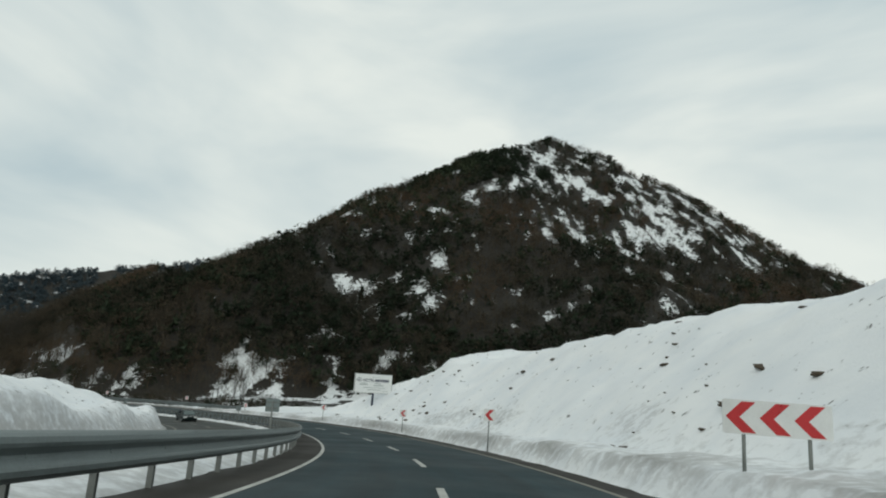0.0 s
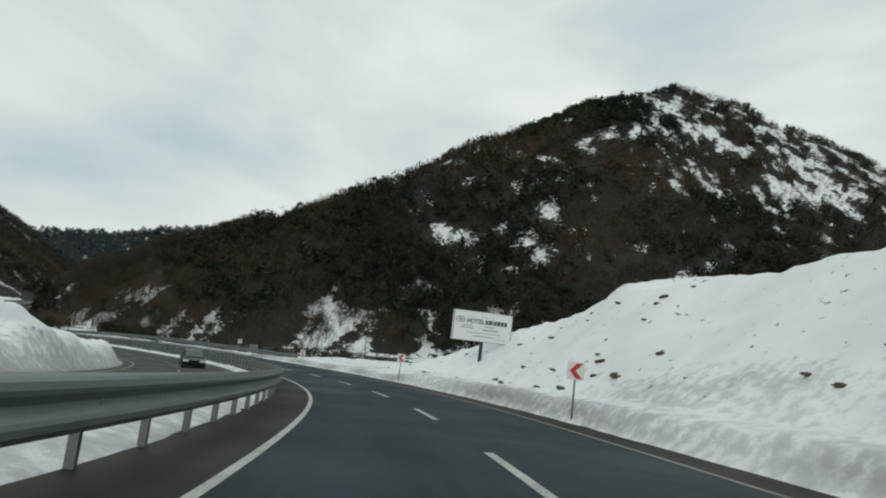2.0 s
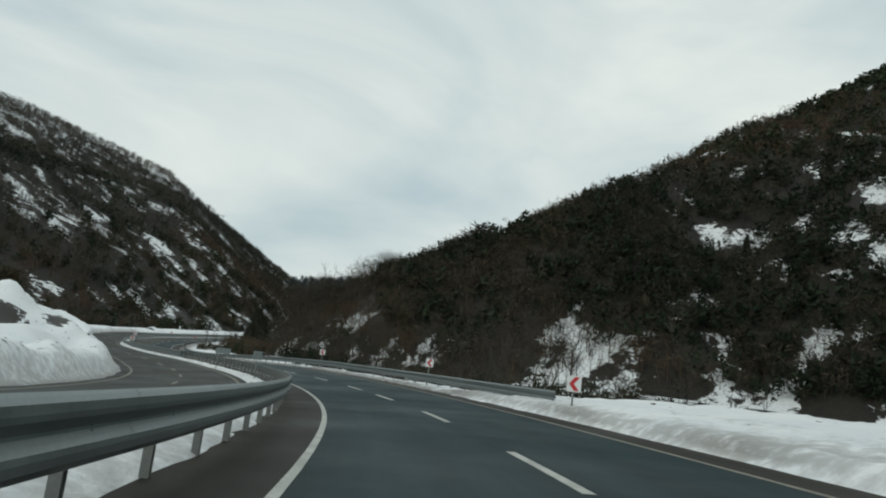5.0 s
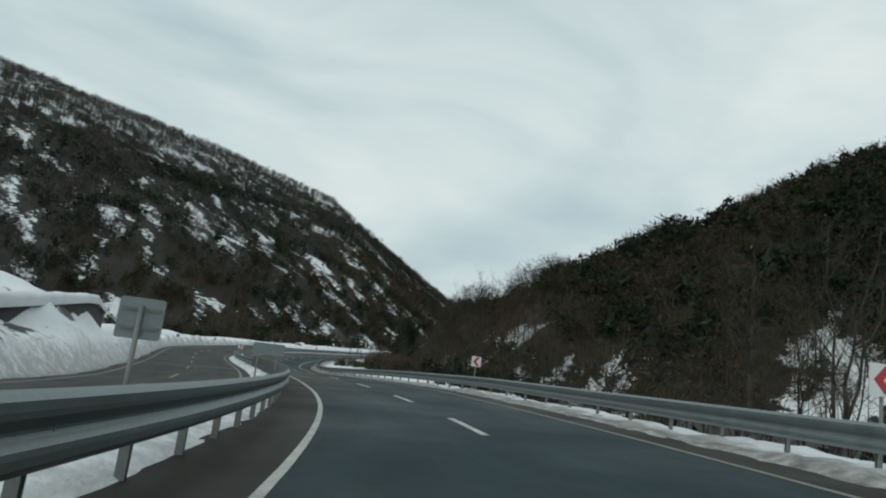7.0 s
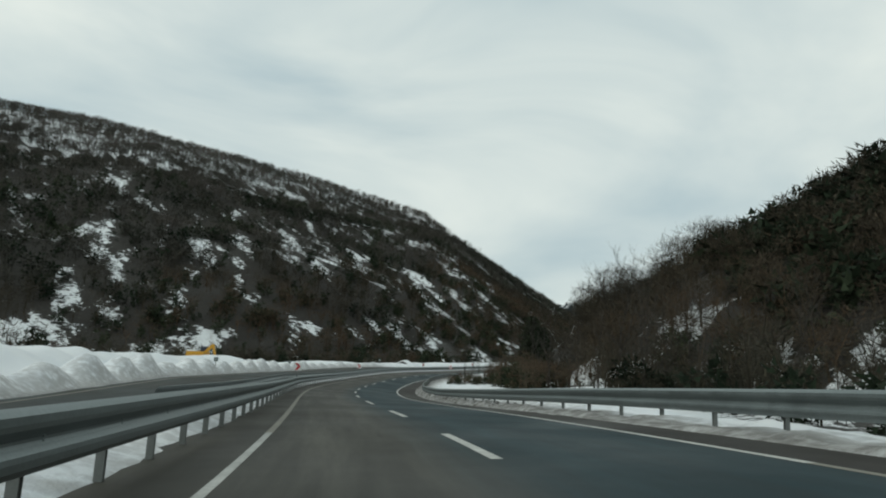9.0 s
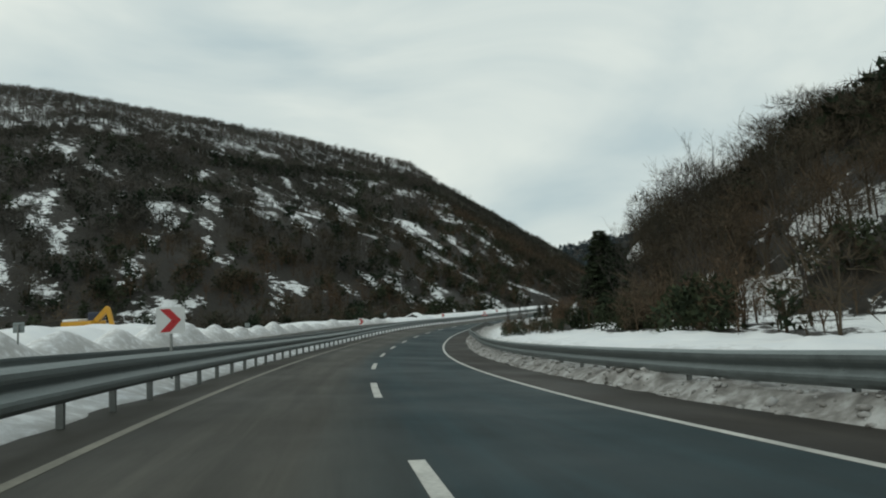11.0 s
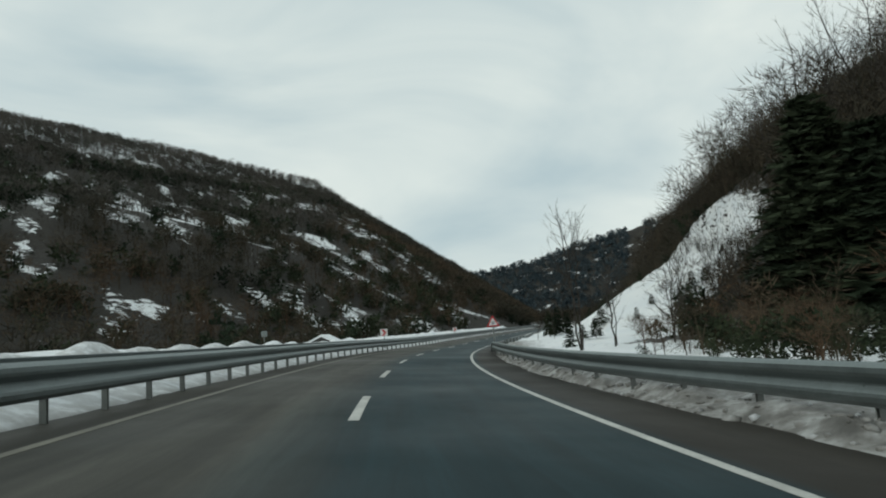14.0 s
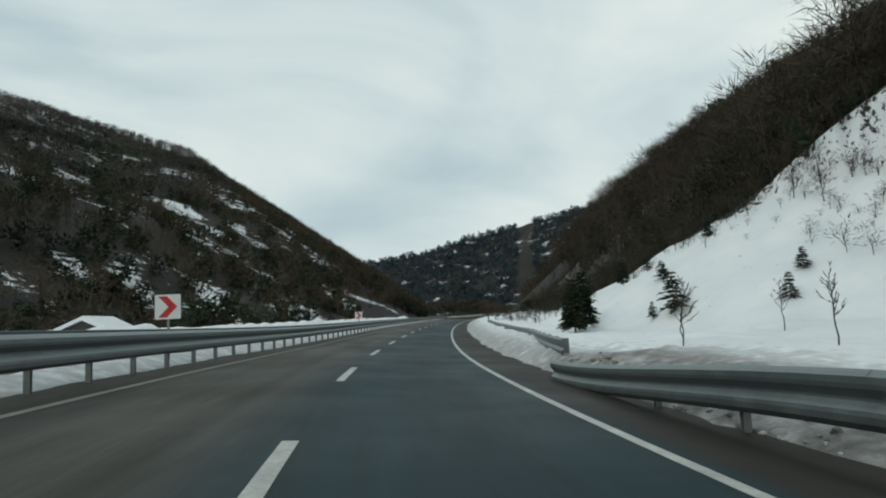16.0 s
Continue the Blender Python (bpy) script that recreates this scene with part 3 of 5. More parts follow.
def rubble(name, s0, s1, n, reach, grey, label):
    """Broken lumps of dirty snow lying along the foot of the bank."""
    g = np.random.default_rng(int(s0) + 900)
    bm = bmesh.new()
    bmesh.ops.create_icosphere(bm, subdivisions=1, radius=1.0)
    bm.verts.index_update()
    unit, tri = np.array([v.co for v in bm.verts]), np.array([[v.index for v in f.verts] for f in bm.faces])
    bm.free()
    s, r = g.uniform(s0, s1, n), g.random(n) ** 1.5 * reach
    d = np.interp(s, (-10, 35, 75, 100, 138, 160, 190, 225, 250, 300), (4.75, 5.15, 5.1, 5.0, 5.05, 5.5, 5.85, 5.8, 5.45, 5.2)) + 0.1 + r
    mid = place(s, d, verge(s, d))
    size = (0.025 + 0.085 * g.random(n) ** 2.5)[:, None, None]
    lump_ = unit[None] * (0.7 + 0.6 * g.random((n, len(unit), 1))) * np.stack([0.8 + 0.6 * g.random(n), 0.8 + 0.6 * g.random(n), 0.5 + 0.3 * g.random(n)], -1)[:, None] * size
    v = (lump_ + mid[:, None]).reshape(-1, 3)
    me = raw_mesh(name, v, (tri[None] + np.arange(n)[:, None, None] * len(unit)).reshape(-1, 3), M_SNOW, True)
    a = me.attributes.new("grime", "FLOAT", "POINT")
    a.data.foreach_set("value", np.repeat(grey + 0.35 * (g.random(n) - 0.5), len(unit)).astype(np.float32))
    return tagged(new(name, me), label, "snow lumps", "", "stuff")


rubble("snow_rubble", 165, 286, 1900, 1.2, 0.66, "broken lumps of brown-grey snow below the outer rail")

# ---- guard rails ----
# two-wave beam: reach towards the road and height above it
WAVE = ((0.0, 0.925), (0.018, 0.93), (0.050, 0.905), (0.088, 0.865), (0.094, 0.80), (0.085, 0.755), (0.030, 0.70), (0.006, 0.67), (0.006, 0.645), (0.030, 0.615), (0.085, 0.56), (0.094, 0.515), (0.088, 0.45), (0.050, 0.41), (0.018, 0.385), (0.0, 0.39))


def beam_mesh(ss, face, side, drop=None):
    """A length of beam on the line face(s); side 1 if its waves point to the right."""
    prof = np.array(WAVE + tuple((e - 0.005, z) for e, z in reversed(WAVE)))
    prof = np.vstack([prof, prof[:1]])
    lower = np.zeros(len(ss)) if drop is None else drop
    d = np.asarray([face(s) for s in ss])
    pts = place(ss[:, None], d[:, None] + side * prof[None, :, 0], prof[None, :, 1] - lower[:, None])
    if side > 0:
        pts = pts[:, ::-1]
    return grid_mesh("beam", pts, M_STEEL, smooth=False)


def channel_mesh(high):
    bm = bmesh.new()
    o = [(-0.05, -0.035), (0.05, -0.035), (0.05, -0.018), (-0.038, -0.018), (-0.038, 0.018), (0.05, 0.018), (0.05, 0.035), (-0.05, 0.035)]
    lo, hi = [bm.verts.new((x, y, -0.35)) for x, y in o], [bm.verts.new((x, y, high)) for x, y in o]
    bm.faces.new(lo[::-1]), bm.faces.new(hi)
    for i in range(len(o)):
        j = (i + 1) % len(o)
        bm.faces.new((lo[i], lo[j], hi[j], hi[i]))
    return shape(bm, "post", M_STEEL_DARK)


def block_mesh():
    bm = bmesh.new()
    box(bm, -0.05, 0.05, -0.045, 0.045, 0.42, 0.90, 0.008)
    return shape(bm, "spacer", M_STEEL_DARK)


def bolt_mesh():
    bm = bmesh.new()
    tube(bm, (0, 0, 0), (0.018, 0, 0), 0.017, 0.012, 7)
    return shape(bm, "bolt", M_STEEL)


POST, BLOCK, BOLT = channel_mesh(0.90), block_mesh(), bolt_mesh()


def guardrail(s0, s1, face, side, label, gap=1.9, start=0.0, lowered=None, posts=True):
    rail = thing("guardrail", Matrix.Identity(4), label, "guard rail", "guard rails along the road")
    length = 7.6
    n = int(math.ceil((s1 - s0) / length))
    for i in range(n):
        a, b = s0 + i * length, min(s1, s0 + (i + 1) * length + 0.12)
        ss = np.linspace(a, b, 9)
        part("beam", beam_mesh(ss, face if i % 2 else (lambda s: face(s) + side * 0.004), side, None if lowered is None else np.array([lowered(s) for s in ss])), rail)
    s, j = s0 + 0.6 + start, 0
    while posts and s < s1:
        low = 0.0 if lowered is None else lowered(s)
        m = stand(s, face(s) - side * 0.16, -low, 0.0 if side > 0 else 180.0)
        part("post", POST, rail, "", m)
        if -16 < s < 295:
            part("spacer", BLOCK, rail, "", stand(s, face(s) - side * 0.055, -low, 0.0))
            if side > 0 or s > 90:
                for z in (0.68, 0.635):
                    part("bolt", BOLT, rail, "", stand(s, face(s) + side * 0.004, z - low, 0.0 if side > 0 else 180.0))
        s += gap
        j += 1
    return rail


median_face = lambda s: float(np.interp(s, (-60, 60, 140, 172, 460), (-4.72, -4.78, -4.75, -4.36, -4.32)))
guardrail(-50, 440, median_face, 1, "galvanised two-wave steel guard rail on the snowy median", 1.88)
guardrail(150, 440, lambda s: -5.75, -1, "second steel guard rail facing the other carriageway", 1.88, posts=False)
outer_face = lambda s: float(np.interp(s, (88, 115, 132, 173, 214, 232, 247, 262, 273, 285), (6.75, 6.75, 6.6, 6.5, 6.8, 6.7, 5.75, 5.65, 5.25, 4.9)))
guardrail(92, 284, outer_face, -1, "galvanised steel guard rail whose end sinks into roadside snow", 2.3, lowered=lambda s: 0.50 * float(ease(s, 273, 284)))
further_face = lambda s: float(np.interp(s, (286, 302, 345), (5.9, 7.6, 7.9)))
guardrail(287, 345, further_face, -1, "further steel guard rail half buried in ploughed snow", 2.3, lowered=lambda s: 0.02)

# ---- signs ----


def pole(parent, x, top, r=0.035):
    bm = bmesh.new()
    tube(bm, (x, 0, -0.6), (x, 0, top), r, n=12)
    return part("post", shape(bm, "post", M_STEEL_DARK, True), parent)


def plate(parent, w, h, z, mat, name="panel", y=0.0, label=""):
    bm = bmesh.new()
    r = 0.04
    pts = []
    for cx, cz, a0 in ((w / 2 - r, h / 2 - r, 0), (-w / 2 + r, h / 2 - r, 90), (-w / 2 + r, -h / 2 + r, 180), (w / 2 - r, -h / 2 + r, 270)):
        for k in range(4):
            a = radians(a0 + k * 30)
            pts.append((cx + r * math.cos(a), z + cz + r * math.sin(a)))
    prism(bm, pts, y - 0.012, y + 0.012)
    return part(name, shape(bm, name, mat), parent, label)


def arrow(parent, x, z, w, h, way):
    """One red chevron that points that way (1: to the right)."""
    bm = bmesh.new()
    t = w * 0.46
    o = [(-w / 2, h / 2), (-w / 2 + t, h / 2), (w / 2, 0), (-w / 2 + t, -h / 2), (-w / 2, -h / 2), (w / 2 - t, 0)]
    prism(bm, [(x + way * a, z + c) for a, c in o], -0.020, -0.015)
    return part("chevron", shape(bm, "chevron", M_RED), parent, "red chevron")


def chevron_sign(m, z, way, size, label):
    sign = thing("chevron_sign", m, label, "road sign", "chevron signs along the bends")
    pole(sign, 0, z + size * 0.35)
    plate(sign, size, size, z, M_WHITE, y=-0.045)
    for e in (-0.14, 0.14):
        bm = bmesh.new()
        box(bm, -size / 2 + 0.03, size / 2 - 0.03, -0.030, -0.006, z + e - 0.02, z + e + 0.02)
        part("bracket", shape(bm, "bracket", M_STEEL_DARK), sign)
    a = arrow(sign, 0, z, size * 0.74, size * 0.86, way)
    a.location.y = -0.044
    return sign


for s, d, z, turn in ((12.0, 5.0, 1.88, -6), (34.2, 5.25, 1.77, -4), (59.9, 5.3, 1.85, -3), (89.0, 6.0, 1.31, 3), (111.0, 6.95, 1.74, 3), (137.0, 6.85, 1.87, 2)):
    h = float(verge(np.array([s]), np.array([d]))[0])
    chevron_sign(stand(s, d, h, turn), z - h, -1, 0.62, "small white chevron sign with red arrow on a snowbound post")
for s, d, z, turn in ((190.9, -5.1, 1.65, 8), (237.6, -5.1, 1.62, 6), (286.9, -5.1, 1.56, 4), (328, -5.2, 1.55, 4)):
    chevron_sign(stand(s, d, 0.15, turn), z - 0.15, 1, 0.68, "white chevron sign with bold red arrow above the median rail")


def triple_sign(m, z, turned):
    sign = thing("chevron_board", m, "wide white board with three red chevrons on two posts" if not turned else "grey back of a wide two-post board on the median", "road sign")
    w, h = (1.85, 0.62) if not turned else (1.36, 0.50)
    for x in (-w * 0.3, w * 0.3):
        pole(sign, x, z + h * 0.4)
    plate(sign, w, h, z, M_BACK if turned else M_WHITE, y=-0.05)
    if not turned:
        for k in (-1, 0, 1):
            a = arrow(sign, k * w * 0.315 - 0.03, z, w * 0.28, h * 0.9, -1)
            a.location.y = -0.048
    return sign


triple_sign(stand(-9.2, 6.0, 0.5, -14), 1.21, False)
triple_sign(stand(129.3, -5.7, 0.15, 4), 1.52, True)


def plate_back(m, z, size, label):
    sign = thing("sign_back", m, label, "road sign", "backs of signs for the other way")
    pole(sign, 0, z + size * 0.3)
    plate(sign, size, size * 0.95, z, M_BACK, y=0.05)
    for e in (-0.12, 0.12):
        bm = bmesh.new()
        box(bm, -size / 2 + 0.04, size / 2 - 0.04, 0.01, 0.04, z + e - 0.02, z + e + 0.02)
        part("bracket", shape(bm, "bracket", M_STEEL_DARK), sign)
    return sign


for s, d, z in ((6.2, -5.75, 1.77), (57.5, -5.75, 1.79), (108.6, -5.75, 1.65)):
    plate_back(stand(s, d, 0.15, 6), z - 0.15, 0.56, "plain grey back of a square sign on the median")
for s, d, z, k in ((282.8, -14.9, 1.55, 0.52), (201.6, -14.9, 1.44, 0.46), (231.9, -14.9, 1.2, 0.46)):
    plate_back(stand(s, d, 0.0, 0), z, k, "small grey back of a sign in ploughed snow")


def warning_sign(m, z):
    sign = thing("warning_sign", m, "red-bordered triangular warning sign with a dark snow star", "road sign")
    pole(sign, 0, z + 0.2, 0.045)

    def tri(r):
        return [(r * math.sin(radians(a)), z + r * math.cos(radians(a))) for a in (0, 120, 240)]
    for name, r, mat, y0, y1, lab in (("panel", 0.52, M_RED, -0.062, -0.050, "red border"), ("face", 0.35, M_WHITE, -0.068, -0.063, "white field")):
        bm = bmesh.new()
        prism(bm, tri(r), y0, y1)
        part(name, shape(bm, name, mat), sign, lab)
    bm = bmesh.new()
    for k in range(3):
        box(bm, -0.014, 0.014, -0.074, -0.069, -0.13, 0.13, 0, Matrix.Translation((0, 0, z - 0.02)) @ Matrix.Rotation(radians(60 * k), 4, "Y"))
        for e in (-1, 1):
            box(bm, -0.035, 0.035, -0.0745, -0.0695, 0.085 * e - 0.008, 0.085 * e + 0.008, 0, Matrix.Translation((0, 0, z - 0.02)) @ Matrix.Rotation(radians(60 * k), 4, "Y"))
    part("symbol", shape(bm, "symbol", M_TEXT), sign, "dark green six-armed star")
    return sign


warning_sign(stand(273.2, 5.3, 0.1, 2), 2.12)


def letters(text, size, mat):
    c = bpy.data.curves.new("lettering", "FONT")
    c.body, c.size, c.extrude, c.offset, c.align_x, c.align_y = text, size, 0.004, 0.014, "CENTER", "CENTER"
    ob = new("lettering_source", c)
    me = bpy.data.meshes.new_from_object(ob.evaluated_get(bpy.context.evaluated_depsgraph_get()))
    bpy.data.objects.remove(ob)
    me.materials.clear()
    me.materials.append(mat)
    return me


def billboard():
    ax, ay, bx, by = -5.0, 66.9, 0.2, 68.75
    turn = math.degrees(math.atan2(by - ay, bx - ax))
    w = math.hypot(bx - ax, by - ay)
    foot = height_at((ax + bx) / 2, (ay + by) / 2 + 0.3)
    b = thing("billboard", pose((ax + bx) / 2, (ay + by) / 2, foot, 0, 0, turn), "white hotel billboard with blue lettering on one dark post", "billboard")
    z0, z1 = -0.84 - foot, 1.8 - foot
    bm = bmesh.new()
    tube(bm, (0.1, 0.25, -1.0), (0.1, 0.25, z1 - 0.3), 0.16, n=16)
    part("post", shape(bm, "post", M_NAVY, True), b, "dark blue steel post")
    bm = bmesh.new()
    box(bm, -w / 2, w / 2, 0.02, 0.38, z0, z1, 0.02)
    part("panel", shape(bm, "panel", M_WHITE), b, "white sheet-metal box panel")
    bm = bmesh.new()
    for x0, x1, za, zb in ((-w / 2, w / 2, z1 - 0.03, z1 + 0.01), (-w / 2, w / 2, z0 - 0.01, z0 + 0.03), (-w / 2 - 0.01, -w / 2 + 0.03, z0, z1), (w / 2 - 0.03, w / 2 + 0.01, z0, z1)):
        box(bm, x0, x1, 0.0, 0.06, za, zb)
    part("frame", shape(bm, "frame", M_STEEL_DARK), b)
    face = Matrix.Rotation(radians(90), 4, "X")
    mid = (z0 + z1) / 2
    part("lettering", letters("HOTEL", 0.54, M_TEXT), b, "dark blue word", Matrix.Translation((-0.72, 0.014, mid + 0.42)) @ face)
    x = 0.22
    for wd in (0.22, 0.34, 0.10, 0.24, 0.26, 0.27, 0.26):
        bm = bmesh.new()
        box(bm, x, x + wd, 0.008, 0.018, mid + 0.24, mid + 0.62)
        part("name_bar", shape(bm, "name_bar", M_TEXT), b, "dark blue bar")
        x += wd + 0.06
    bm = bmesh.new()
    n = 28
    ring = [((math.cos(a) * 0.42, math.sin(a) * 0.26), (math.cos(a) * 0.36, math.sin(a) * 0.20)) for a in (2 * math.pi * k / n for k in range(n))]
    vs = [[bm.verts.new((x, y, z + mid + 0.48)) for (x, z), y in ((o, 0.016), (i, 0.016), (i, 0.010), (o, 0.010))] for o, i in ring]
    for k in range(n):
        p, q = vs[k], vs[(k + 1) % n]
        for e in range(4):
            bm.faces.new((p[e], p[(e + 1) % 4], q[(e + 1) % 4], q[e]))
    box(bm, -0.15, -0.03, 0.010, 0.016, mid + 0.38, mid + 0.58), box(bm, 0.03, 0.15, 0.010, 0.016, mid + 0.38, mid + 0.58)
    part("emblem", shape(bm, "emblem", M_TEXT), b, "dark oval emblem", Matrix.Translation((-w / 2 + 0.62, 0, 0)))
    for k in range(4):
        bm = bmesh.new()
        prism(bm, [(0.07 * (1 if j % 2 == 0 else 0.42) * math.sin(math.pi * j / 5), 0.07 * (1 if j % 2 == 0 else 0.42) * math.cos(math.pi * j / 5)) for j in range(10)], 0.009, 0.017)
        part("star", shape(bm, "star", M_TEXT), b, "", Matrix.Translation((-0.1 + 0.33 * k, 0, mid + 0.88)))
    for x0, x1, z, h in ((-1.9, -0.95, 0.02, 0.07), (-2.05, -0.85, -0.18, 0.08), (0.15, 1.15, 0.02, 0.08), (0.0, 1.45, -0.25, 0.10), (-1.5, 1.75, -0.58, 0.05), (-0.85, 1.1, -0.86, 0.07), (1.35, 2.2, -1.0, 0.035)):
        bm = bmesh.new()
        box(bm, x0, x1, 0.009, 0.017, mid + z - h / 2, mid + z + h / 2)
        part("text_bar", shape(bm, "text_bar", M_BACK), b)
    return b


billboard()

# ---- trees ----
trng = np.random.default_rng(11)


def blade(p, q, w):
    """A thin triangle from p to q, w wide at p."""
    v = q - p
    side = np.cross(v, trng.normal(size=3))
    side *= w / 2 / (np.linalg.norm(side) + 1e-9)
    return [p - side, p + side, q]


def fuzz_proto(n, wide, length, width, low=0.30, lobes=7):
    """A bare crown of fine twigs in uneven lobes round a forked trunk, one metre high."""
    tris = [blade(np.zeros(3), np.array([trng.normal() * 0.03, trng.normal() * 0.03, 0.8]), 0.030) for _ in range(2)]
    mids = []
    for k in range(lobes):
        az, r = 6.283 * (k + trng.random()) / lobes, wide * (0.25 + 0.45 * trng.random())
        mids.append(np.array([math.cos(az) * r, math.sin(az) * r, low + (0.88 - low) * trng.random() ** 0.8]))
        tris.append(blade(np.array([0, 0, 0.18 + 0.2 * trng.random()]), mids[-1], 0.018))
    for k in range(n):
        c = mids[k % lobes]
        off = trng.normal(size=3)
        off *= wide * 0.46 * trng.random() ** 0.4 / np.linalg.norm(off)
        p = c + off * np.array([1, 1, 0.75])
        dv = off / (wide * 0.46) + np.array([p[0], p[1], 0.0]) * 1.2 + np.array([0, 0, 0.55]) + trng.normal(size=3) * 0.35
        q = p + dv / np.linalg.norm(dv) * length * (0.6 + 0.8 * trng.random())
        q[2] = min(q[2], 1.03)
        tris.append(blade(p, q, width))
    return np.array(tris)


def bush_proto(n, wide, leaf, tall):
    """A dense evergreen of small leafy tufts, with an uneven rounded outline."""
    tris = [blade(np.zeros(3), np.array([0, 0, 0.8]), 0.04)]
    lobes = [np.array([trng.normal() * wide * 0.35, trng.normal() * wide * 0.35, 0.18 + 0.62 * k / 6]) for k in range(7)]
    for k in range(n):
        c = lobes[k % 7]
        off = trng.normal(size=3)
        off *= wide * (0.62 - 0.38 * c[2] * tall) * trng.random() ** 0.35 / np.linalg.norm(off)
        p = c + off * np.array([1, 1, 0.7])
        dv = off / wide + np.array([0, 0, 0.25]) + trng.normal(size=3) * 0.4
        q = p + dv / np.linalg.norm(dv) * leaf * (0.7 + 0.8 * trng.random())
        tris.append(blade(p, q, leaf * 0.75))
    return np.array(tris)


FUZZ_NEAR = [fuzz_proto(260, 0.34, 0.13, 0.0075, 0.18) for _ in range(6)]
FUZZ = [fuzz_proto(76, 0.36, 0.18, 0.017, 0.25) for _ in range(6)]
FUZZ_FAR = [fuzz_proto(30, 0.36, 0.23, 0.042, 0.32) for _ in range(6)]
COLUMN_FAR = [fuzz_proto(30, 0.24, 0.20, 0.030, 0.45, 5) for _ in range(5)]
BUSH_NEAR = [bush_proto(240, 0.50, 0.10, 0.6) for _ in range(4)]
BUSH = [bush_proto(90, 0.48, 0.15, 0.8) for _ in range(5)]
BUSH_FAR = [bush_proto(30, 0.46, 0.25, 0.9) for _ in range(5)]


def toned(me, vals):
    a = me.attributes.new("tone", "FLOAT", "POINT")
    a.data.foreach_set("value", np.asarray(vals, np.float32).ravel())
    return me


def woods(name, xs, ys, zs, highs, protos, mat, label):
    """Many trees joined in one mesh."""
    out, tones = [], []
    pick = trng.integers(0, len(protos), len(xs))
    for i, proto in enumerate(protos):
        k = np.where(pick == i)[0]
        if not len(k):
            continue
        a = trng.random(len(k)) * 6.283
        c, s_ = np.cos(a)[:, None, None], np.sin(a)[:, None, None]
        h = highs[k][:, None, None]
        wid = (0.8 + 0.5 * trng.random(len(k)))[:, None, None] * h
        P = proto[None]
        lean = trng.normal(size=(len(k), 1, 1)) * 0.05
        x = (P[..., 0] * c - P[..., 1] * s_) * wid + P[..., 2] * h * lean + xs[k][:, None, None]
        y = (P[..., 0] * s_ + P[..., 1] * c) * wid + ys[k][:, None, None]
        z = P[..., 2] * h + zs[k][:, None, None] - 0.15
        out.append(np.stack([x, y, z], -1).reshape(-1, 3))
        tone = np.clip(0.65 * ease(rough(xs[k], ys[k], 38), 0.15, 0.85) + 0.5 * trng.random(len(k)) - 0.1, 0, 1)
        tones.append(np.repeat(tone, proto.shape[0] * 3))
    v = np.concatenate(out)
    me = toned(raw_mesh(name, v, np.arange(len(v)).reshape(-1, 3), mat), np.concatenate(tones))
    return tagged(new(name, me), label, "woods", "", "stuff")


def scatter(n, x0, x1, y0, y1, test):
    x, y = trng.uniform(x0, x1, n), trng.uniform(y0, y1, n)
    s, d = along(x, y)
    z = surface(x, y, s, d)
    keep = test(x, y, s, d, z)
    return x[keep], y[keep], z[keep], s[keep], d[keep]


def away(x, y):
    """The way from the road, in the plan."""
    j = ((x[:, None] - RX[::8]) ** 2 + (y[:, None] - RY[::8]) ** 2).argmin(1)
    dx, dy = x - RX[::8][j], y - RY[::8][j]
    r = np.hypot(dx, dy) + 1e-6
    return dx / r, dy / r


def seen(x, y, z):
    """Whether the slope there falls towards the road or stands near the crest."""
    ux, uy = away(x, y)
    return hills(x + ux * 18, y + uy * 18) > hills(x, y) - np.where(x < -260, 15, 7)


def clear_of_snow(x, y, reach):
    """No snow at the foot of the tree nor close behind it, where the open patches lie."""
    ux, uy = away(x, y)
    ok = np.ones(len(x), bool)
    for k in range(0, int(reach) + 1, 5):
        px, py = x + ux * k, y + uy * k
        ok &= snow_cover(px, py, hills(px, py)) < 0.5
    return ok


def on_hill(x, y, s, d, z):
    s = station(s)
    ok = (z > base_level(metre(s)) + 0.8) & seen(x, y, z) & (np.where((s < 84) & (d > 0), d > 38, True)) & ((d > 15.5) | (d < -31)) & ~((s > 222) & (s < 330) & (d > 0) & (d < snow_top(s)))
    return ok


def dark_stand(x, y, share, size=24):
    """Evergreens keep together in stands."""
    return trng.random(len(x)) < np.where(rough(x + 13, y, size) > 0.54, share, share * 0.25)


# the near spur beside the bend, the main hill, the far-side hill and the distance
x, y, z, s, d = scatter(15000, -370, 40, 140, 450, lambda x, y, s, d, z: on_hill(x, y, s, d, z) & (d > 30) & (d < 150))
ever, close = dark_stand(x, y, 0.24), d < 66
for sel, highs, protos, mat, name, label in (
        (close & ~ever, (5.5, 6.0), FUZZ_NEAR, M_TWIG, "woods_near", "bare brown deciduous woods on the steep spur beside the road"),
        (~close & ~ever, (3.5, 4.5), FUZZ, M_TWIG, "woods_spur", "bare brown deciduous woods higher up the spur"),
        (close & ever, (2.5, 3.5), BUSH_NEAR, M_GREEN, "evergreen_shrubs", "dark evergreen shrubs among the bare trees of the spur"),
        (~close & ever, (3.5, 4.5), BUSH, M_GREEN, "woods_near_evergreen", "dark evergreens among the bare woods of the spur")):
    woods(name, x[sel], y[sel], z[sel], highs[0] + highs[1] * trng.random(sel.sum()), protos, mat, label)
x, y, z, s, d = scatter(38000, -150, 480, 150, 580, lambda x, y, s, d, z: on_hill(x, y, s, d, z) & (d >= 60))
keep = clear_of_snow(x, y, 10)
small = np.where(~keep & (trng.random(len(x)) < 0.42), 0.5, 1.0)
keep |= small < 1
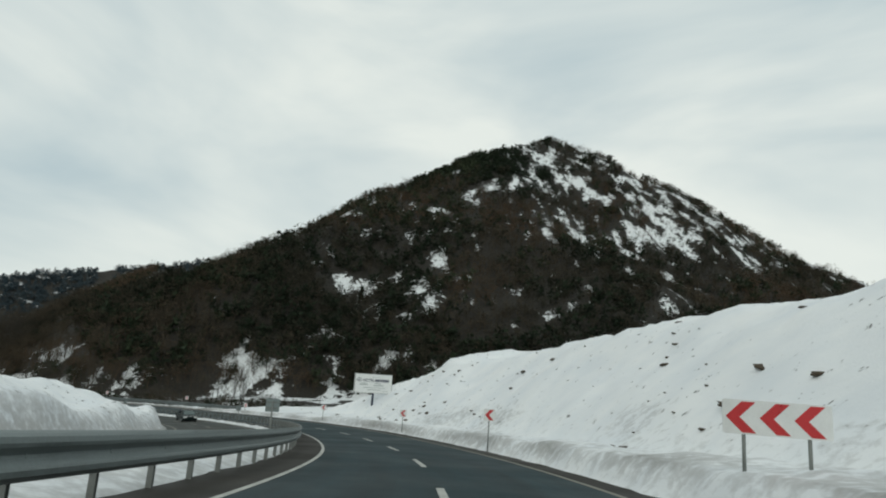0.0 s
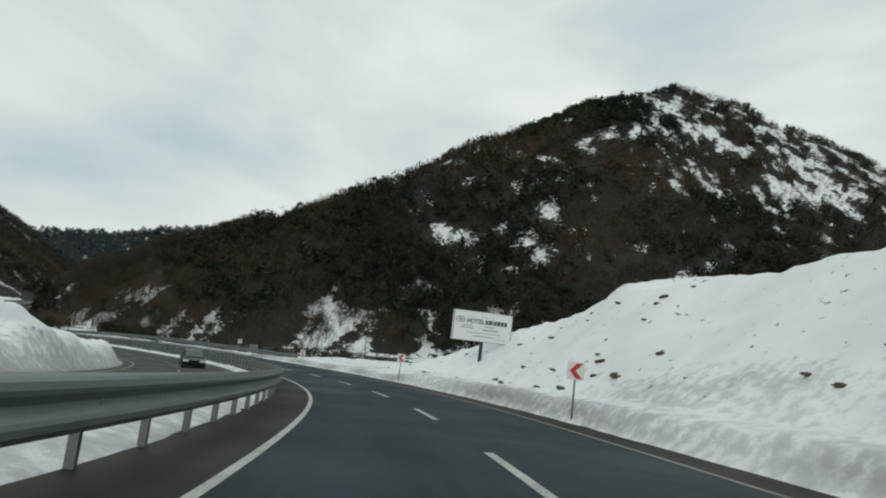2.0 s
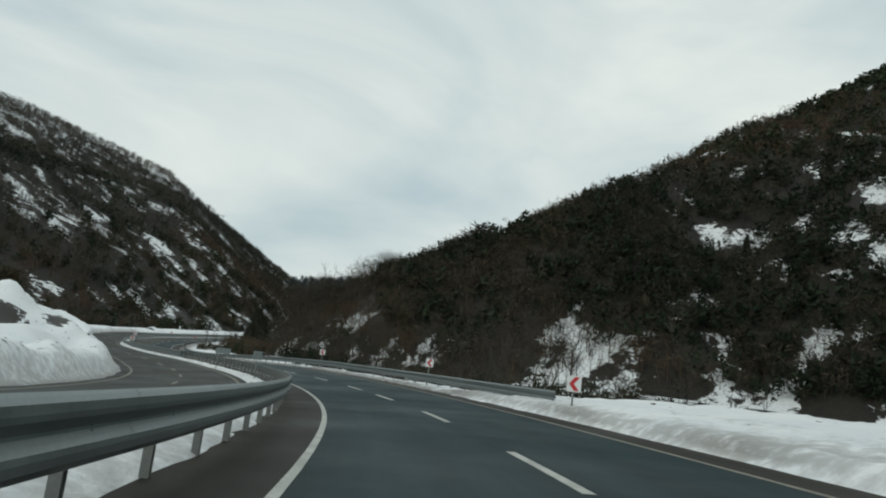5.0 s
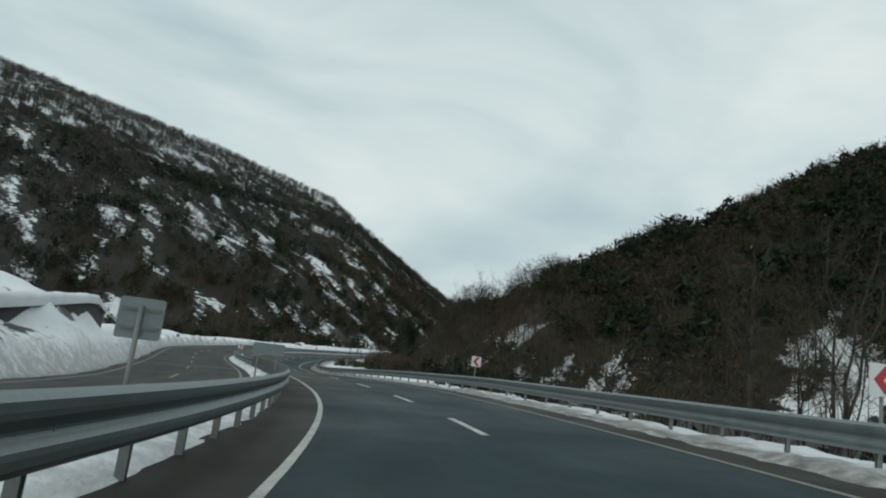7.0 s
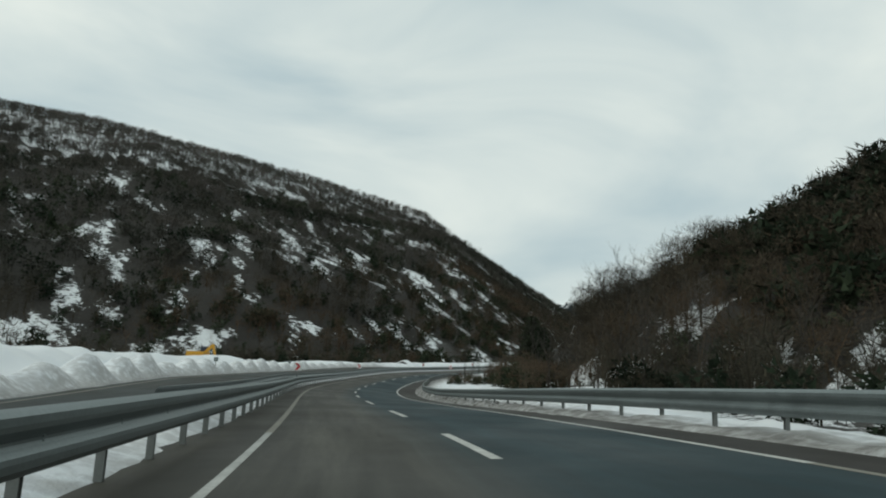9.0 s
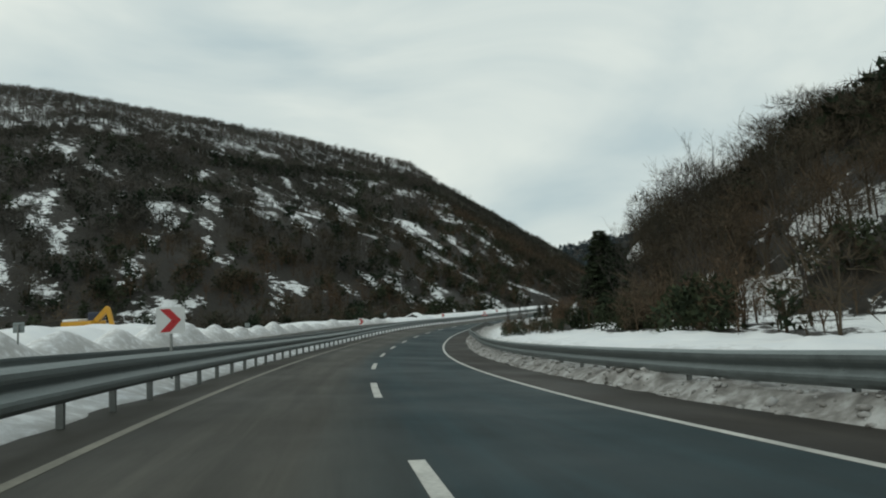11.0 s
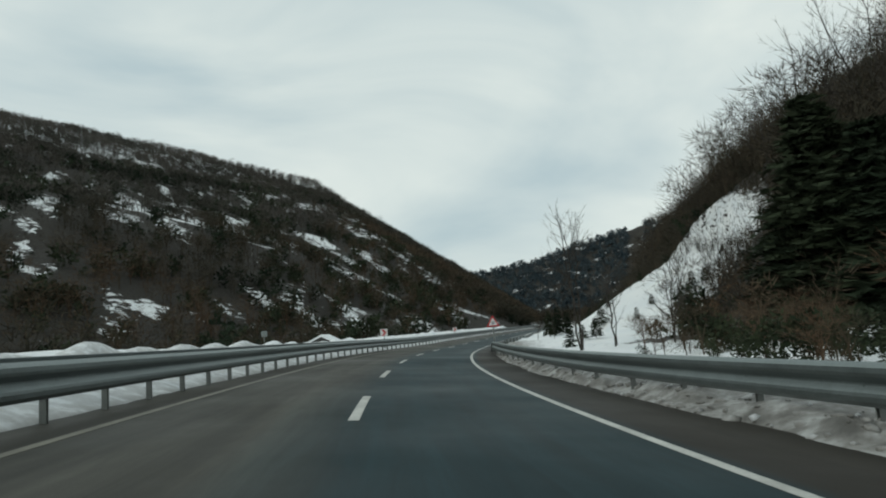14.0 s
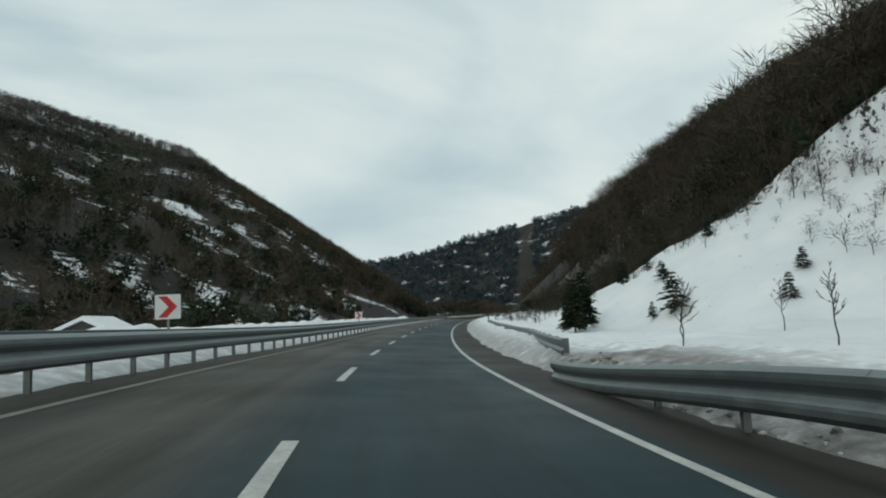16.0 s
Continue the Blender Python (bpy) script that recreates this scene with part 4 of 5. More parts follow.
x, y, z, small = x[keep], y[keep], z[keep], small[keep]
strip_ = (x < 118) & (x > 10) & (z > 138) & (y > 380)
ever = dark_stand(x, y, 0.42) | (strip_ & (trng.random(len(x)) < 0.92))
woods("woods_main_hill", x[~ever], y[~ever], z[~ever], small[~ever] * (3.5 + 4.5 * trng.random((~ever).sum())), FUZZ_FAR, M_TWIG, "bare brown woods over the peaked hill with snow between")
woods("woods_main_hill_evergreen", x[ever], y[ever], z[ever], small[ever] * (3.0 + 4.0 * trng.random(ever.sum())), BUSH_FAR, M_GREEN, "dark evergreens scattered over the peaked hill")
x, y, z, s, d = scatter(5500, -480, -140, 430, 900, lambda x, y, s, d, z: (z > base_level(s) + 1) & ((d > 40) | (s > 470)))
woods("woods_beyond", x, y, z, 5.0 + 5.0 * trng.random(len(x)), FUZZ_FAR, M_TWIG, "bare brown woods on the slope where the road goes out of sight")
x, y, z, s, d = scatter(46000, -930, -190, -60, 920, lambda x, y, s, d, z: on_hill(x, y, s, d, z) & (d < -31))
crest = z > 142 + 34 * (rough(x, y, 60) - 0.5)
keep = np.where(crest, trng.random(len(x)) < 0.5, clear_of_snow(x, y, 10))
small = np.where(~keep & (trng.random(len(x)) < 0.5), 0.42, 1.0)
keep |= small < 1
x, y, z, d, crest, small = x[keep], y[keep], z[keep], d[keep], crest[keep], small[keep]
ever = dark_stand(x, y, 0.45, 34) & ~crest
low, close = ~crest & ~ever, d > -150
for sel, protos, name, label in ((low & close, FUZZ, "woods_far_side_foot", "brown bare woods on the foot of the long hill"), (low & ~close, FUZZ_FAR, "woods_far_side", "grey-brown bare woods on the long hill beyond the other carriageway")):
    woods(name, x[sel], y[sel], z[sel], small[sel] * (5.0 + 4.0 * trng.random(sel.sum())), protos, M_TWIG if protos is FUZZ else M_TWIG_GREY, label)
woods("woods_far_crest", x[crest], y[crest], z[crest], 6.0 + 6.0 * trng.random(crest.sum()), COLUMN_FAR, M_TWIG_GREY, "tall grey bare woods over snow along the far crest")
for sel, protos, name, label in ((ever & close, BUSH, "evergreens_far_side_foot", "dark evergreens on the foot of the long hill"), (ever & ~close, BUSH_FAR, "woods_far_side_evergreen", "dark evergreens on the long hill beyond the other carriageway")):
    woods(name, x[sel], y[sel], z[sel], small[sel] * (3.5 + 3.5 * trng.random(sel.sum())), protos, M_GREEN, label)
# the distant hill: its haze is painted, as blue in the trees' colour
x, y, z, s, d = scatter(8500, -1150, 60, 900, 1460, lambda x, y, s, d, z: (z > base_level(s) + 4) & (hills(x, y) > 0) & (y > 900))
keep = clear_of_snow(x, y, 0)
woods("woods_distance", x[keep], y[keep], z[keep], 7.0 + 6.0 * trng.random(keep.sum()), BUSH_FAR[:3], M_HAZE_GREEN, "dark wooded hill in the distance, coloured blue for haze")
# brush at the foot of the slopes
x, y, z, s, d = scatter(30000, -380, 40, 70, 450, lambda x, y, s, d, z: (d > 9.5) & (d < 34) & ~((np.abs(s - 118) < 10) & (d < 23)) & (s > 104) & (s < 438) & ~((s > 157) & (d < 15.5)) & ~((s > 249) & (s < 362) & (d < snow_top(station(s)))))
keep = snow_cover(x, y, z) + 0.19 * (s > 175) * (s < 265) < 0.5
x, y, z = x[keep], y[keep], z[keep]
ever = dark_stand(x, y, 0.42, 13)
woods("brush", x[~ever], y[~ever], z[~ever], 1.2 + 3.4 * trng.random((~ever).sum()) ** 1.6, FUZZ, M_TWIG, "tangled bare brown brush at the foot of the slope")
woods("low_evergreens", x[ever], y[ever], z[ever], 0.8 + 2.0 * trng.random(ever.sum()) ** 1.4, BUSH, M_GREEN, "low dark evergreen shrubs at the foot of the slope")
s, d = trng.uniform(metre(150), metre(238), 1250), 16.0 + 26 * trng.random(1250)
p_ = place(s, d)
z = surface(p_[:, 0], p_[:, 1], s, d)
keep = (d > snow_top(station(s)) - 1) & (snow_cover(p_[:, 0], p_[:, 1], z) + 0.22 < 0.5)
ever = dark_stand(p_[:, 0], p_[:, 1], 0.5, 11)
for sel, highs, protos, mat, name, label in ((keep & ~ever, (1.2, 4.0), FUZZ_NEAR, M_TWIG, "thicket", "dense bare brown thicket on the rocky bank behind the rail"),
                                             (keep & ever, (0.9, 2.6), BUSH_NEAR, M_GREEN, "evergreen_thicket", "dark evergreen bushes on the rocky bank behind the rail")):
    woods(name, p_[sel, 0], p_[sel, 1], z[sel], highs[0] + highs[1] * trng.random(sel.sum()) ** 1.4, protos, mat, label)
s = trng.uniform(276, 345, 800)
d = snow_top(station(s)) - 1 + 24 * trng.random(800)
p_ = place(s, d)
z = surface(p_[:, 0], p_[:, 1], s, d)
woods("slope_woods", p_[:, 0], p_[:, 1], z, 1.8 + 4.0 * trng.random(800) * np.clip((d - snow_top(station(s))) / 8, 0.2, 1), FUZZ, M_TWIG, "bare brown young woods above the snow slope")
s, d = trng.uniform(236, 256, 110), 9.5 + 7 * trng.random(110)
p_ = place(s, d)
z = surface(p_[:, 0], p_[:, 1], s, d)
ever = dark_stand(p_[:, 0], p_[:, 1], 0.5, 7)
woods("verge_brush", p_[~ever, 0], p_[~ever, 1], z[~ever], 0.7 + 1.6 * trng.random((~ever).sum()) ** 1.5, FUZZ_NEAR, M_TWIG, "low bare brush in the snow right behind the rail")
woods("verge_evergreens", p_[ever, 0], p_[ever, 1], z[ever], 0.5 + 1.1 * trng.random(ever.sum()), BUSH_NEAR, M_GREEN, "low evergreen bushes right behind the rail")
s = trng.uniform(metre(244), metre(322), 420)
d = snow_top(station(s)) + 2 - 9 * trng.random(420) ** 1.8
p_ = place(s, d)
woods("scrub", p_[:, 0], p_[:, 1], surface(p_[:, 0], p_[:, 1], s, d), 0.5 + 1.6 * trng.random(len(s)) ** 1.5, FUZZ, M_TWIG, "low bare brown scrub along the upper edge of the snow slope")
x, y, z, s, d = scatter(24000, -480, -40, -40, 500, lambda x, y, s, d, z: (d < -30) & (d > -66))
keep = clear_of_snow(x, y, 15)
x, y, z = x[keep], y[keep], z[keep]
ever = dark_stand(x, y, 0.35, 18)
woods("brush_far_side", x[~ever], y[~ever], z[~ever], 1.8 + 4.0 * trng.random((~ever).sum()) ** 1.3, FUZZ, M_TWIG, "bare brown brush and young trees beyond the other carriageway")
woods("shrubs_far_side", x[ever], y[ever], z[ever], 1.5 + 3.0 * trng.random(ever.sum()), BUSH_NEAR, M_GREEN, "dark evergreen shrubs beyond the other carriageway")


def limb_tree(name, m, high, label, lean=0.0, limbs=16, seed=1, thick=0.02, group="", start=0.3, fork=1, spread=1.0):
    """A bare tree with tapered trunk and limbs and a crown of fine twigs."""
    g = np.random.default_rng(seed)
    tree = thing(name, m, label, "tree", group)
    bm = bmesh.new()
    twigs = []
    for f in range(fork):
        tilt = np.array([lean + (g.normal() * 0.16 * spread if fork > 1 else 0), g.normal() * (0.12 * spread if fork > 1 else 0.03), 0])
        pts = [np.array([0, 0, -0.3]) + tilt * 0]
        n = 8
        for k in range(1, n + 1):
            pts.append(np.array([0, 0, 1.0]) * high * k / n + tilt * high * (k / n) ** 1.3 + np.append(g.normal(size=2) * 0.012 * high, 0))
        rad = [thick * high * (1 - 0.86 * k / n) + 0.004 for k in range(n + 1)]
        for k in range(n):
            tube(bm, pts[k], pts[k + 1], rad[k], rad[k + 1], 7)
        for k in range(limbs):
            u = start + (0.97 - start) * (k + g.random()) / limbs
            i = min(n - 1, int(u * n))
            p = pts[i] + (pts[i + 1] - pts[i]) * (u * n - i)
            az, up = g.random() * 6.283, 0.45 + 0.6 * g.random()
            ln = high * (0.36 - 0.24 * u) * (0.7 + 0.6 * g.random())
            dv = np.array([math.cos(az) * math.cos(up), math.sin(az) * math.cos(up), math.sin(up)])
            q = p + dv * ln * 0.55
            e = q + (dv + np.array([0, 0, 0.45]) + g.normal(size=3) * 0.15) * ln * 0.45
            r = max(0.006, rad[i] * 0.45)
            tube(bm, p, q, r, r * 0.6, 5)
            tube(bm, q, e, r * 0.6, 0.004, 5)
            for j in range(11):
                o = (p + (q - p) * g.random()) if j % 2 else (q + (e - q) * g.random())
                dw = dv + g.normal(size=3) * 0.5 + np.array([0, 0, 0.4])
                t_ = o + dw / np.linalg.norm(dw) * ln * (0.15 + 0.3 * g.random())
                twigs.append(blade(o, t_, 0.022))
    part("trunk", shape(bm, "trunk", M_BARK, True), tree)
    tw = np.array(twigs).reshape(-1, 3)
    part("crown", toned(raw_mesh("crown", tw, np.arange(len(tw)).reshape(-1, 3), M_TWIG_GREY), np.full(len(tw), g.random())), tree, "fine bare twigs")
    return tree


def conifer(name, m, high, wide, label, seed=1, tiers=18, arms=11, group="", gappy=0.0):
    """A conifer with a tapered trunk and drooping boughs of needles."""
    g = np.random.default_rng(seed)
    tree = thing(name, m, label, "tree", group)
    bm = bmesh.new()
    tube(bm, (0, 0, -0.3), (0.02 * high, 0, high * 0.97), 0.018 * high + 0.01, 0.006, 8)
    part("trunk", shape(bm, "trunk", M_BARK, True), tree)
    tris = []
    girth = (0.65 + 0.5 * g.random(tiers)) if high > 4 else (0.85 + 0.25 * g.random(tiers))
    for k in range(tiers):
        u = 0.10 + 0.88 * (k + 0.6 * g.random()) / tiers
        for j in range(arms):
            if g.random() < gappy:
                continue
            az = 6.283 * (j + g.random()) / arms
            r = girth[k] * wide * (1 - u) ** 0.75 * (0.65 + 0.6 * g.random()) + 0.03 * high
            out = np.array([math.cos(az), math.sin(az), 0])
            p = np.array([0.02 * high * u, 0, u * high])
            q = p + out * r + np.array([0, 0, -0.22 * r + 0.1 * g.normal() * r])
            for t in range(12):
                f = 0.15 + 0.85 * t / 11
                c = p + (q - p) * f
                for sgn in (-1, 1):
                    w = (0.34 * r * (1.15 - f) + 0.03 * high) * (0.6 + 0.7 * g.random())
                    dirv = out * 0.7 + sgn * np.array([-out[1], out[0], 0]) * (0.7 + 0.4 * g.random()) + np.array([0, 0, 0.25 * g.normal()])
                    tris.append(blade(c, c + dirv * w, 0.016 * high + 0.03 if high > 3 else 0.035 * high))
    tw = np.array(tris).reshape(-1, 3)
    part("crown", toned(raw_mesh("crown", tw, np.arange(len(tw)).reshape(-1, 3), M_GREEN), np.full(len(tw), 0.3 + 0.5 * g.random())), tree, "dark green needle boughs")
    return tree


def rooted(s, d, turn=0.0):
    x_, y_, _ = place(metre(s), d)
    return pose(x_, y_, height_at(x_, y_), 0, 0, turn)


def at_plan(x_, y_, turn=0.0):
    return pose(x_, y_, height_at(x_, y_), 0, 0, turn)


conifer("pine_tree", at_plan(-145.9, 205.4), 0.1 - height_at(-145.9, 205.4), 4.0, "tall dark green pine at the foot of the rocky slope", 3, 30, 13, "", 0.16)
conifer("pine_tree", at_plan(-143.0, 204.6, 90), 11.0, 3.7, "dark green pine close behind a taller one", 9, 26, 13, "", 0.16)
conifer("pine_tree", at_plan(-147.6, 205.0, 200), 7.0, 3.2, "lower dark green pine among bare shrubs", 10, 20, 12, "", 0.2)
conifer("fir_tree", at_plan(-138.9, 280.8, 40), 29.5 - height_at(-138.9, 280.8), 2.6, "dark fir standing out above the spur's bare woods", 81, 18, 11, "", 0.1)
conifer("fir_tree", at_plan(-13.6, 265.8, 10), 7.5, 2.2, "lone dark fir half way up the peaked hill", 82, 18, 11, "", 0.1)
limb_tree("bare_tree", at_plan(-157.1, 197.9, 35), -5.4 - height_at(-157.1, 197.9), "tall bare roadside tree of several slim stems, crown in the sky", 0.0, 12, 4, 0.007, start=0.45, fork=3, spread=0.4)
limb_tree("bare_tree", at_plan(-155.55, 198.85, 80), -8.7 - height_at(-155.55, 198.85), "bare tree with long spreading limbs on the snow behind the rail", 0.0, 22, 14, 0.011, start=0.2, fork=1)
limb_tree("bare_tree", at_plan(-152.9, 200.6, 20), 4.6, "dark bare shrub of many stems on the snow behind the rail", 0.0, 9, 24, 0.006, start=0.2, fork=6)
limb_tree("bare_tree", rooted(235, 12.3, 70), 5.4, "slim bare roadside tree with clinging snow, behind the rail", -0.04, 15, 8, 0.006)
limb_tree("bare_tree", rooted(239, 20.0, 30), 7.0, "clump of bare multi-stemmed shrubs beside the pine", 0.0, 10, 21, 0.004, start=0.2, fork=7)
limb_tree("bare_tree", rooted(233, 18.0, 80), 5.0, "low spreading bare shrub on the bank behind the rail", 0.0, 10, 22, 0.004, start=0.2, fork=6)
limb_tree("bare_tree", rooted(float(station(285.7)), 8.9, 80), 1.8, "bent bare sapling sticking out of the snow field", 0.25, 12, 23, 0.008, start=0.3, fork=2)
limb_tree("bare_tree", at_plan(-40.1, 112.5), 8.2, "pale forked bare trees on the snowy bank behind the rail", 0.02, 10, 31, 0.008, start=0.4, fork=3)
limb_tree("bare_tree", at_plan(-42.6, 112.9, 70), 7.0, "pale slim bare tree on the snowy bank behind the rail", 0.0, 12, 32, 0.009, start=0.4, fork=2)
for s, d, h, sd in ((103, 16.5, 7.5, 33), (float(station(281.2)), 10.1, 1.5, 34), (float(station(291)), 15, 1.8, 35)):
    limb_tree("bare_tree", rooted(s, d, sd * 40), h, "pale bare young tree beside the road" if h > 4 else "thin bare sapling sticking out of the snow", 0.03, 13, sd, 0.010, start=0.35)
for s, d, h, sd in ((270, 10.3, 3.0, 41), (272, 11.4, 3.4, 42), (274.5, 11.0, 2.4, 43), (277, 12.5, 3.0, 44)):
    conifer("cypress", rooted(s, d, sd * 30), h, 0.75, "dense dark green young conifer on the snowy verge", sd, 14, 9)
k = 0
frng = np.random.default_rng(41)
firs = [(frng.uniform(246, 292), 13 + 28 * frng.random() ** 0.9, 0.9 + 1.5 * frng.random() ** 1.4) for _ in range(34)]
for s, d, h in [(float(station(a)), b, c) for a, b, c in ((271.2, 10.2, 1.35), (277.3, 12.9, 1.6), (277.8, 12.0, 1.15), (298, 19.5, 1.3), (300, 21.5, 1.2), (296, 25, 2.0), (294, 24, 1.7))] + [f for f in firs if f[1] < snow_top(f[0]) - 3]:
    conifer("small_fir", rooted(s, d, 37 * k), h, 0.46 * h, "small snow-dusted fir planted on the white slope", 60 + k, 12, 8, "young firs on the snow slope", 0.3)
    k += 1
# woods close beside the outer bend, tree by tree
wood = [limb_tree("bare_tree", rooted(150 + 7 * i, 24 + 2 * i, 50 * i), 8.5 + i, "tall bare brown tree in the woods beside the bend", 0.02, 17, 100 + i, 0.0062, "bare trees beside the bend", 0.28, 1 + i % 2) for i in range(5)]
wrng = np.random.default_rng(77)
for i in range(110):
    while True:
        s, d = wrng.uniform(92, 242), wrng.uniform(13, 40)
        if not (s > 134 and d < 18) and not (s > 215 and d < 27):
            break
    copy_thing(wood[i % 5], rooted(s, d, wrng.uniform(0, 360)) @ Matrix.Scale(wrng.uniform(0.5, 0.95), 4))
for i in range(34):
    s = wrng.uniform(244, 330)
    d = float(snow_top(s)) + wrng.uniform(1, 14)
    copy_thing(wood[i % 5], rooted(s, d, wrng.uniform(0, 360)) @ Matrix.Scale(wrng.uniform(0.5, 0.9) + (0.3 if s < 262 else 0.0), 4))
for i in range(18):
    x_, y_ = wrng.uniform(-149, -138), wrng.uniform(222, 252)
    copy_thing(wood[i % 5], at_plan(x_, y_, wrng.uniform(0, 360)) @ Matrix.Scale(wrng.uniform(0.95, 1.25), 4))

# ---- things beyond the other carriageway ----


def excavator(m):
    e = thing("excavator", m, "yellow tracked excavator with snow on its roof, parked in deep snow", "excavator")
    bm = bmesh.new()
    box(bm, -1.3, 1.3, -1.4, 1.9, 0.95, 2.1, 0.12)
    part("body", shape(bm, "body", M_YELLOW), e)
    bm = bmesh.new()
    box(bm, -1.25, -0.25, 0.5, 1.8, 2.0, 3.0, 0.1)
    part("cab", shape(bm, "cab", M_NAVY), e, "dark glazed cab")
    for x in (-1.05, 1.05):
        bm = bmesh.new()
        box(bm, x - 0.28, x + 0.28, -1.9, 1.9, 0.0, 0.85, 0.3)
        part("track", shape(bm, "track", M_BLACK), e)
    bm = bmesh.new()
    box(bm, -0.2, 0.2, 0.0, 2.4, -0.25, 0.25, 0.05, Matrix.Translation((0.3, 1.5, 1.7)) @ Matrix.Rotation(radians(45), 4, "X"))
    box(bm, -0.16, 0.16, 0.0, 2.4, -0.2, 0.2, 0.05, Matrix.Translation((0.3, 3.1, 3.4)) @ Matrix.Rotation(radians(-75), 4, "X"))
    part("boom", shape(bm, "boom", M_YELLOW), e)
    bm = bmesh.new()
    box(bm, -0.5, 0.9, 3.3, 4.1, 0.5, 1.3, 0.15)
    part("bucket", shape(bm, "bucket", M_BLACK), e)
    bm = bmesh.new()
    box(bm, -1.2, 1.2, -1.3, 0.4, 2.1, 2.35, 0.1)
    part("snow_cap", shape(bm, "snow_cap", M_CLEAN), e, "white snow on the roof")
    return e


ex, ey, _ = place(226, -26.8)
excavator(pose(ex, ey, height_at(ex, ey) - 0.8, 0, 0, -45) @ Matrix.Scale(0.8, 4))


def headwall(m):
    w = thing("retaining_wall", m, "dark stained concrete retaining wall under a thick snow cap", "wall")
    bm = bmesh.new()
    for y0, y1, za, zb in ((-26, -14, 2.6, 2.9), (-14, -3, 2.9, 3.2), (-3, 3, 3.2, 3.2), (3, 9.5, 3.2, 2.3)):
        vs = [bm.verts.new(p) for p in ((-0.3, y0, -3.5), (0.3, y0, -3.5), (0.3, y1, -3.5), (-0.3, y1, -3.5), (-0.3, y0, za), (0.3, y0, za), (0.3, y1, zb), (-0.3, y1, zb))]
        for f in ((0, 3, 2, 1), (4, 5, 6, 7), (0, 1, 5, 4), (1, 2, 6, 5), (2, 3, 7, 6), (3, 0, 4, 7)):
            bm.faces.new([vs[i] for i in f])
    part("wall", shape(bm, "wall", M_CONCRETE), w)
    ys = np.linspace(-26.2, 9.7, 40)
    top = np.interp(ys, (-26.2, -14, -3, 3, 9.7), (2.6, 2.9, 3.2, 3.2, 2.3))
    rows = []
    for e, hgt in ((-0.5, -0.06), (-0.5, 0.22), (-0.2, 0.5), (0.4, 0.55), (0.62, 0.3), (0.6, -0.10)):
        wob = 0.14 * (rough(ys * 1.7, np.full(40, e * 9), 1.0) - 0.5) + 0.2 * (rough(ys, np.full(40, 5.0), 3.0) - 0.3)
        shut = np.where((np.arange(40) == 0) | (np.arange(40) == 39), 0.0, 1.0)
        rows.append(np.stack([e * shut, ys, top + (hgt + wob * (hgt > 0)) * shut], -1))
    part("snow_cap", grid_mesh("snow_cap", np.array(rows), M_CLEAN), w, "thick white snow cap")
    return w


wx, wy, _ = place(156.5, -18.6)
headwall(pose(wx, wy, -9.35, 0, 0, math.degrees(np.interp(156.5, RS, RT)) + 1))


def shelter(m):
    w = thing("shelter", m, "low dark shed with a snow-covered pitched roof beside the road", "shed")
    bm = bmesh.new()
    prism(bm, [(-3.6, -1.0), (3.6, -1.0), (3.6, 0.5), (0.3, 2.2), (-3.6, 0.5)], -3, 3)
    part("wall", shape(bm, "wall", M_CONCRETE), w)
    bm = bmesh.new()
    prism(bm, [(-4.1, 0.3), (0.3, 2.25), (4.0, 0.35), (4.0, 0.62), (0.4, 2.6), (-4.1, 0.55)], -3.3, 3.3)
    part("roof", shape(bm, "roof", M_CLEAN), w, "snow-laden roof")
    return w


shelter(stand(310, -20, -0.35, 10, 0.8))


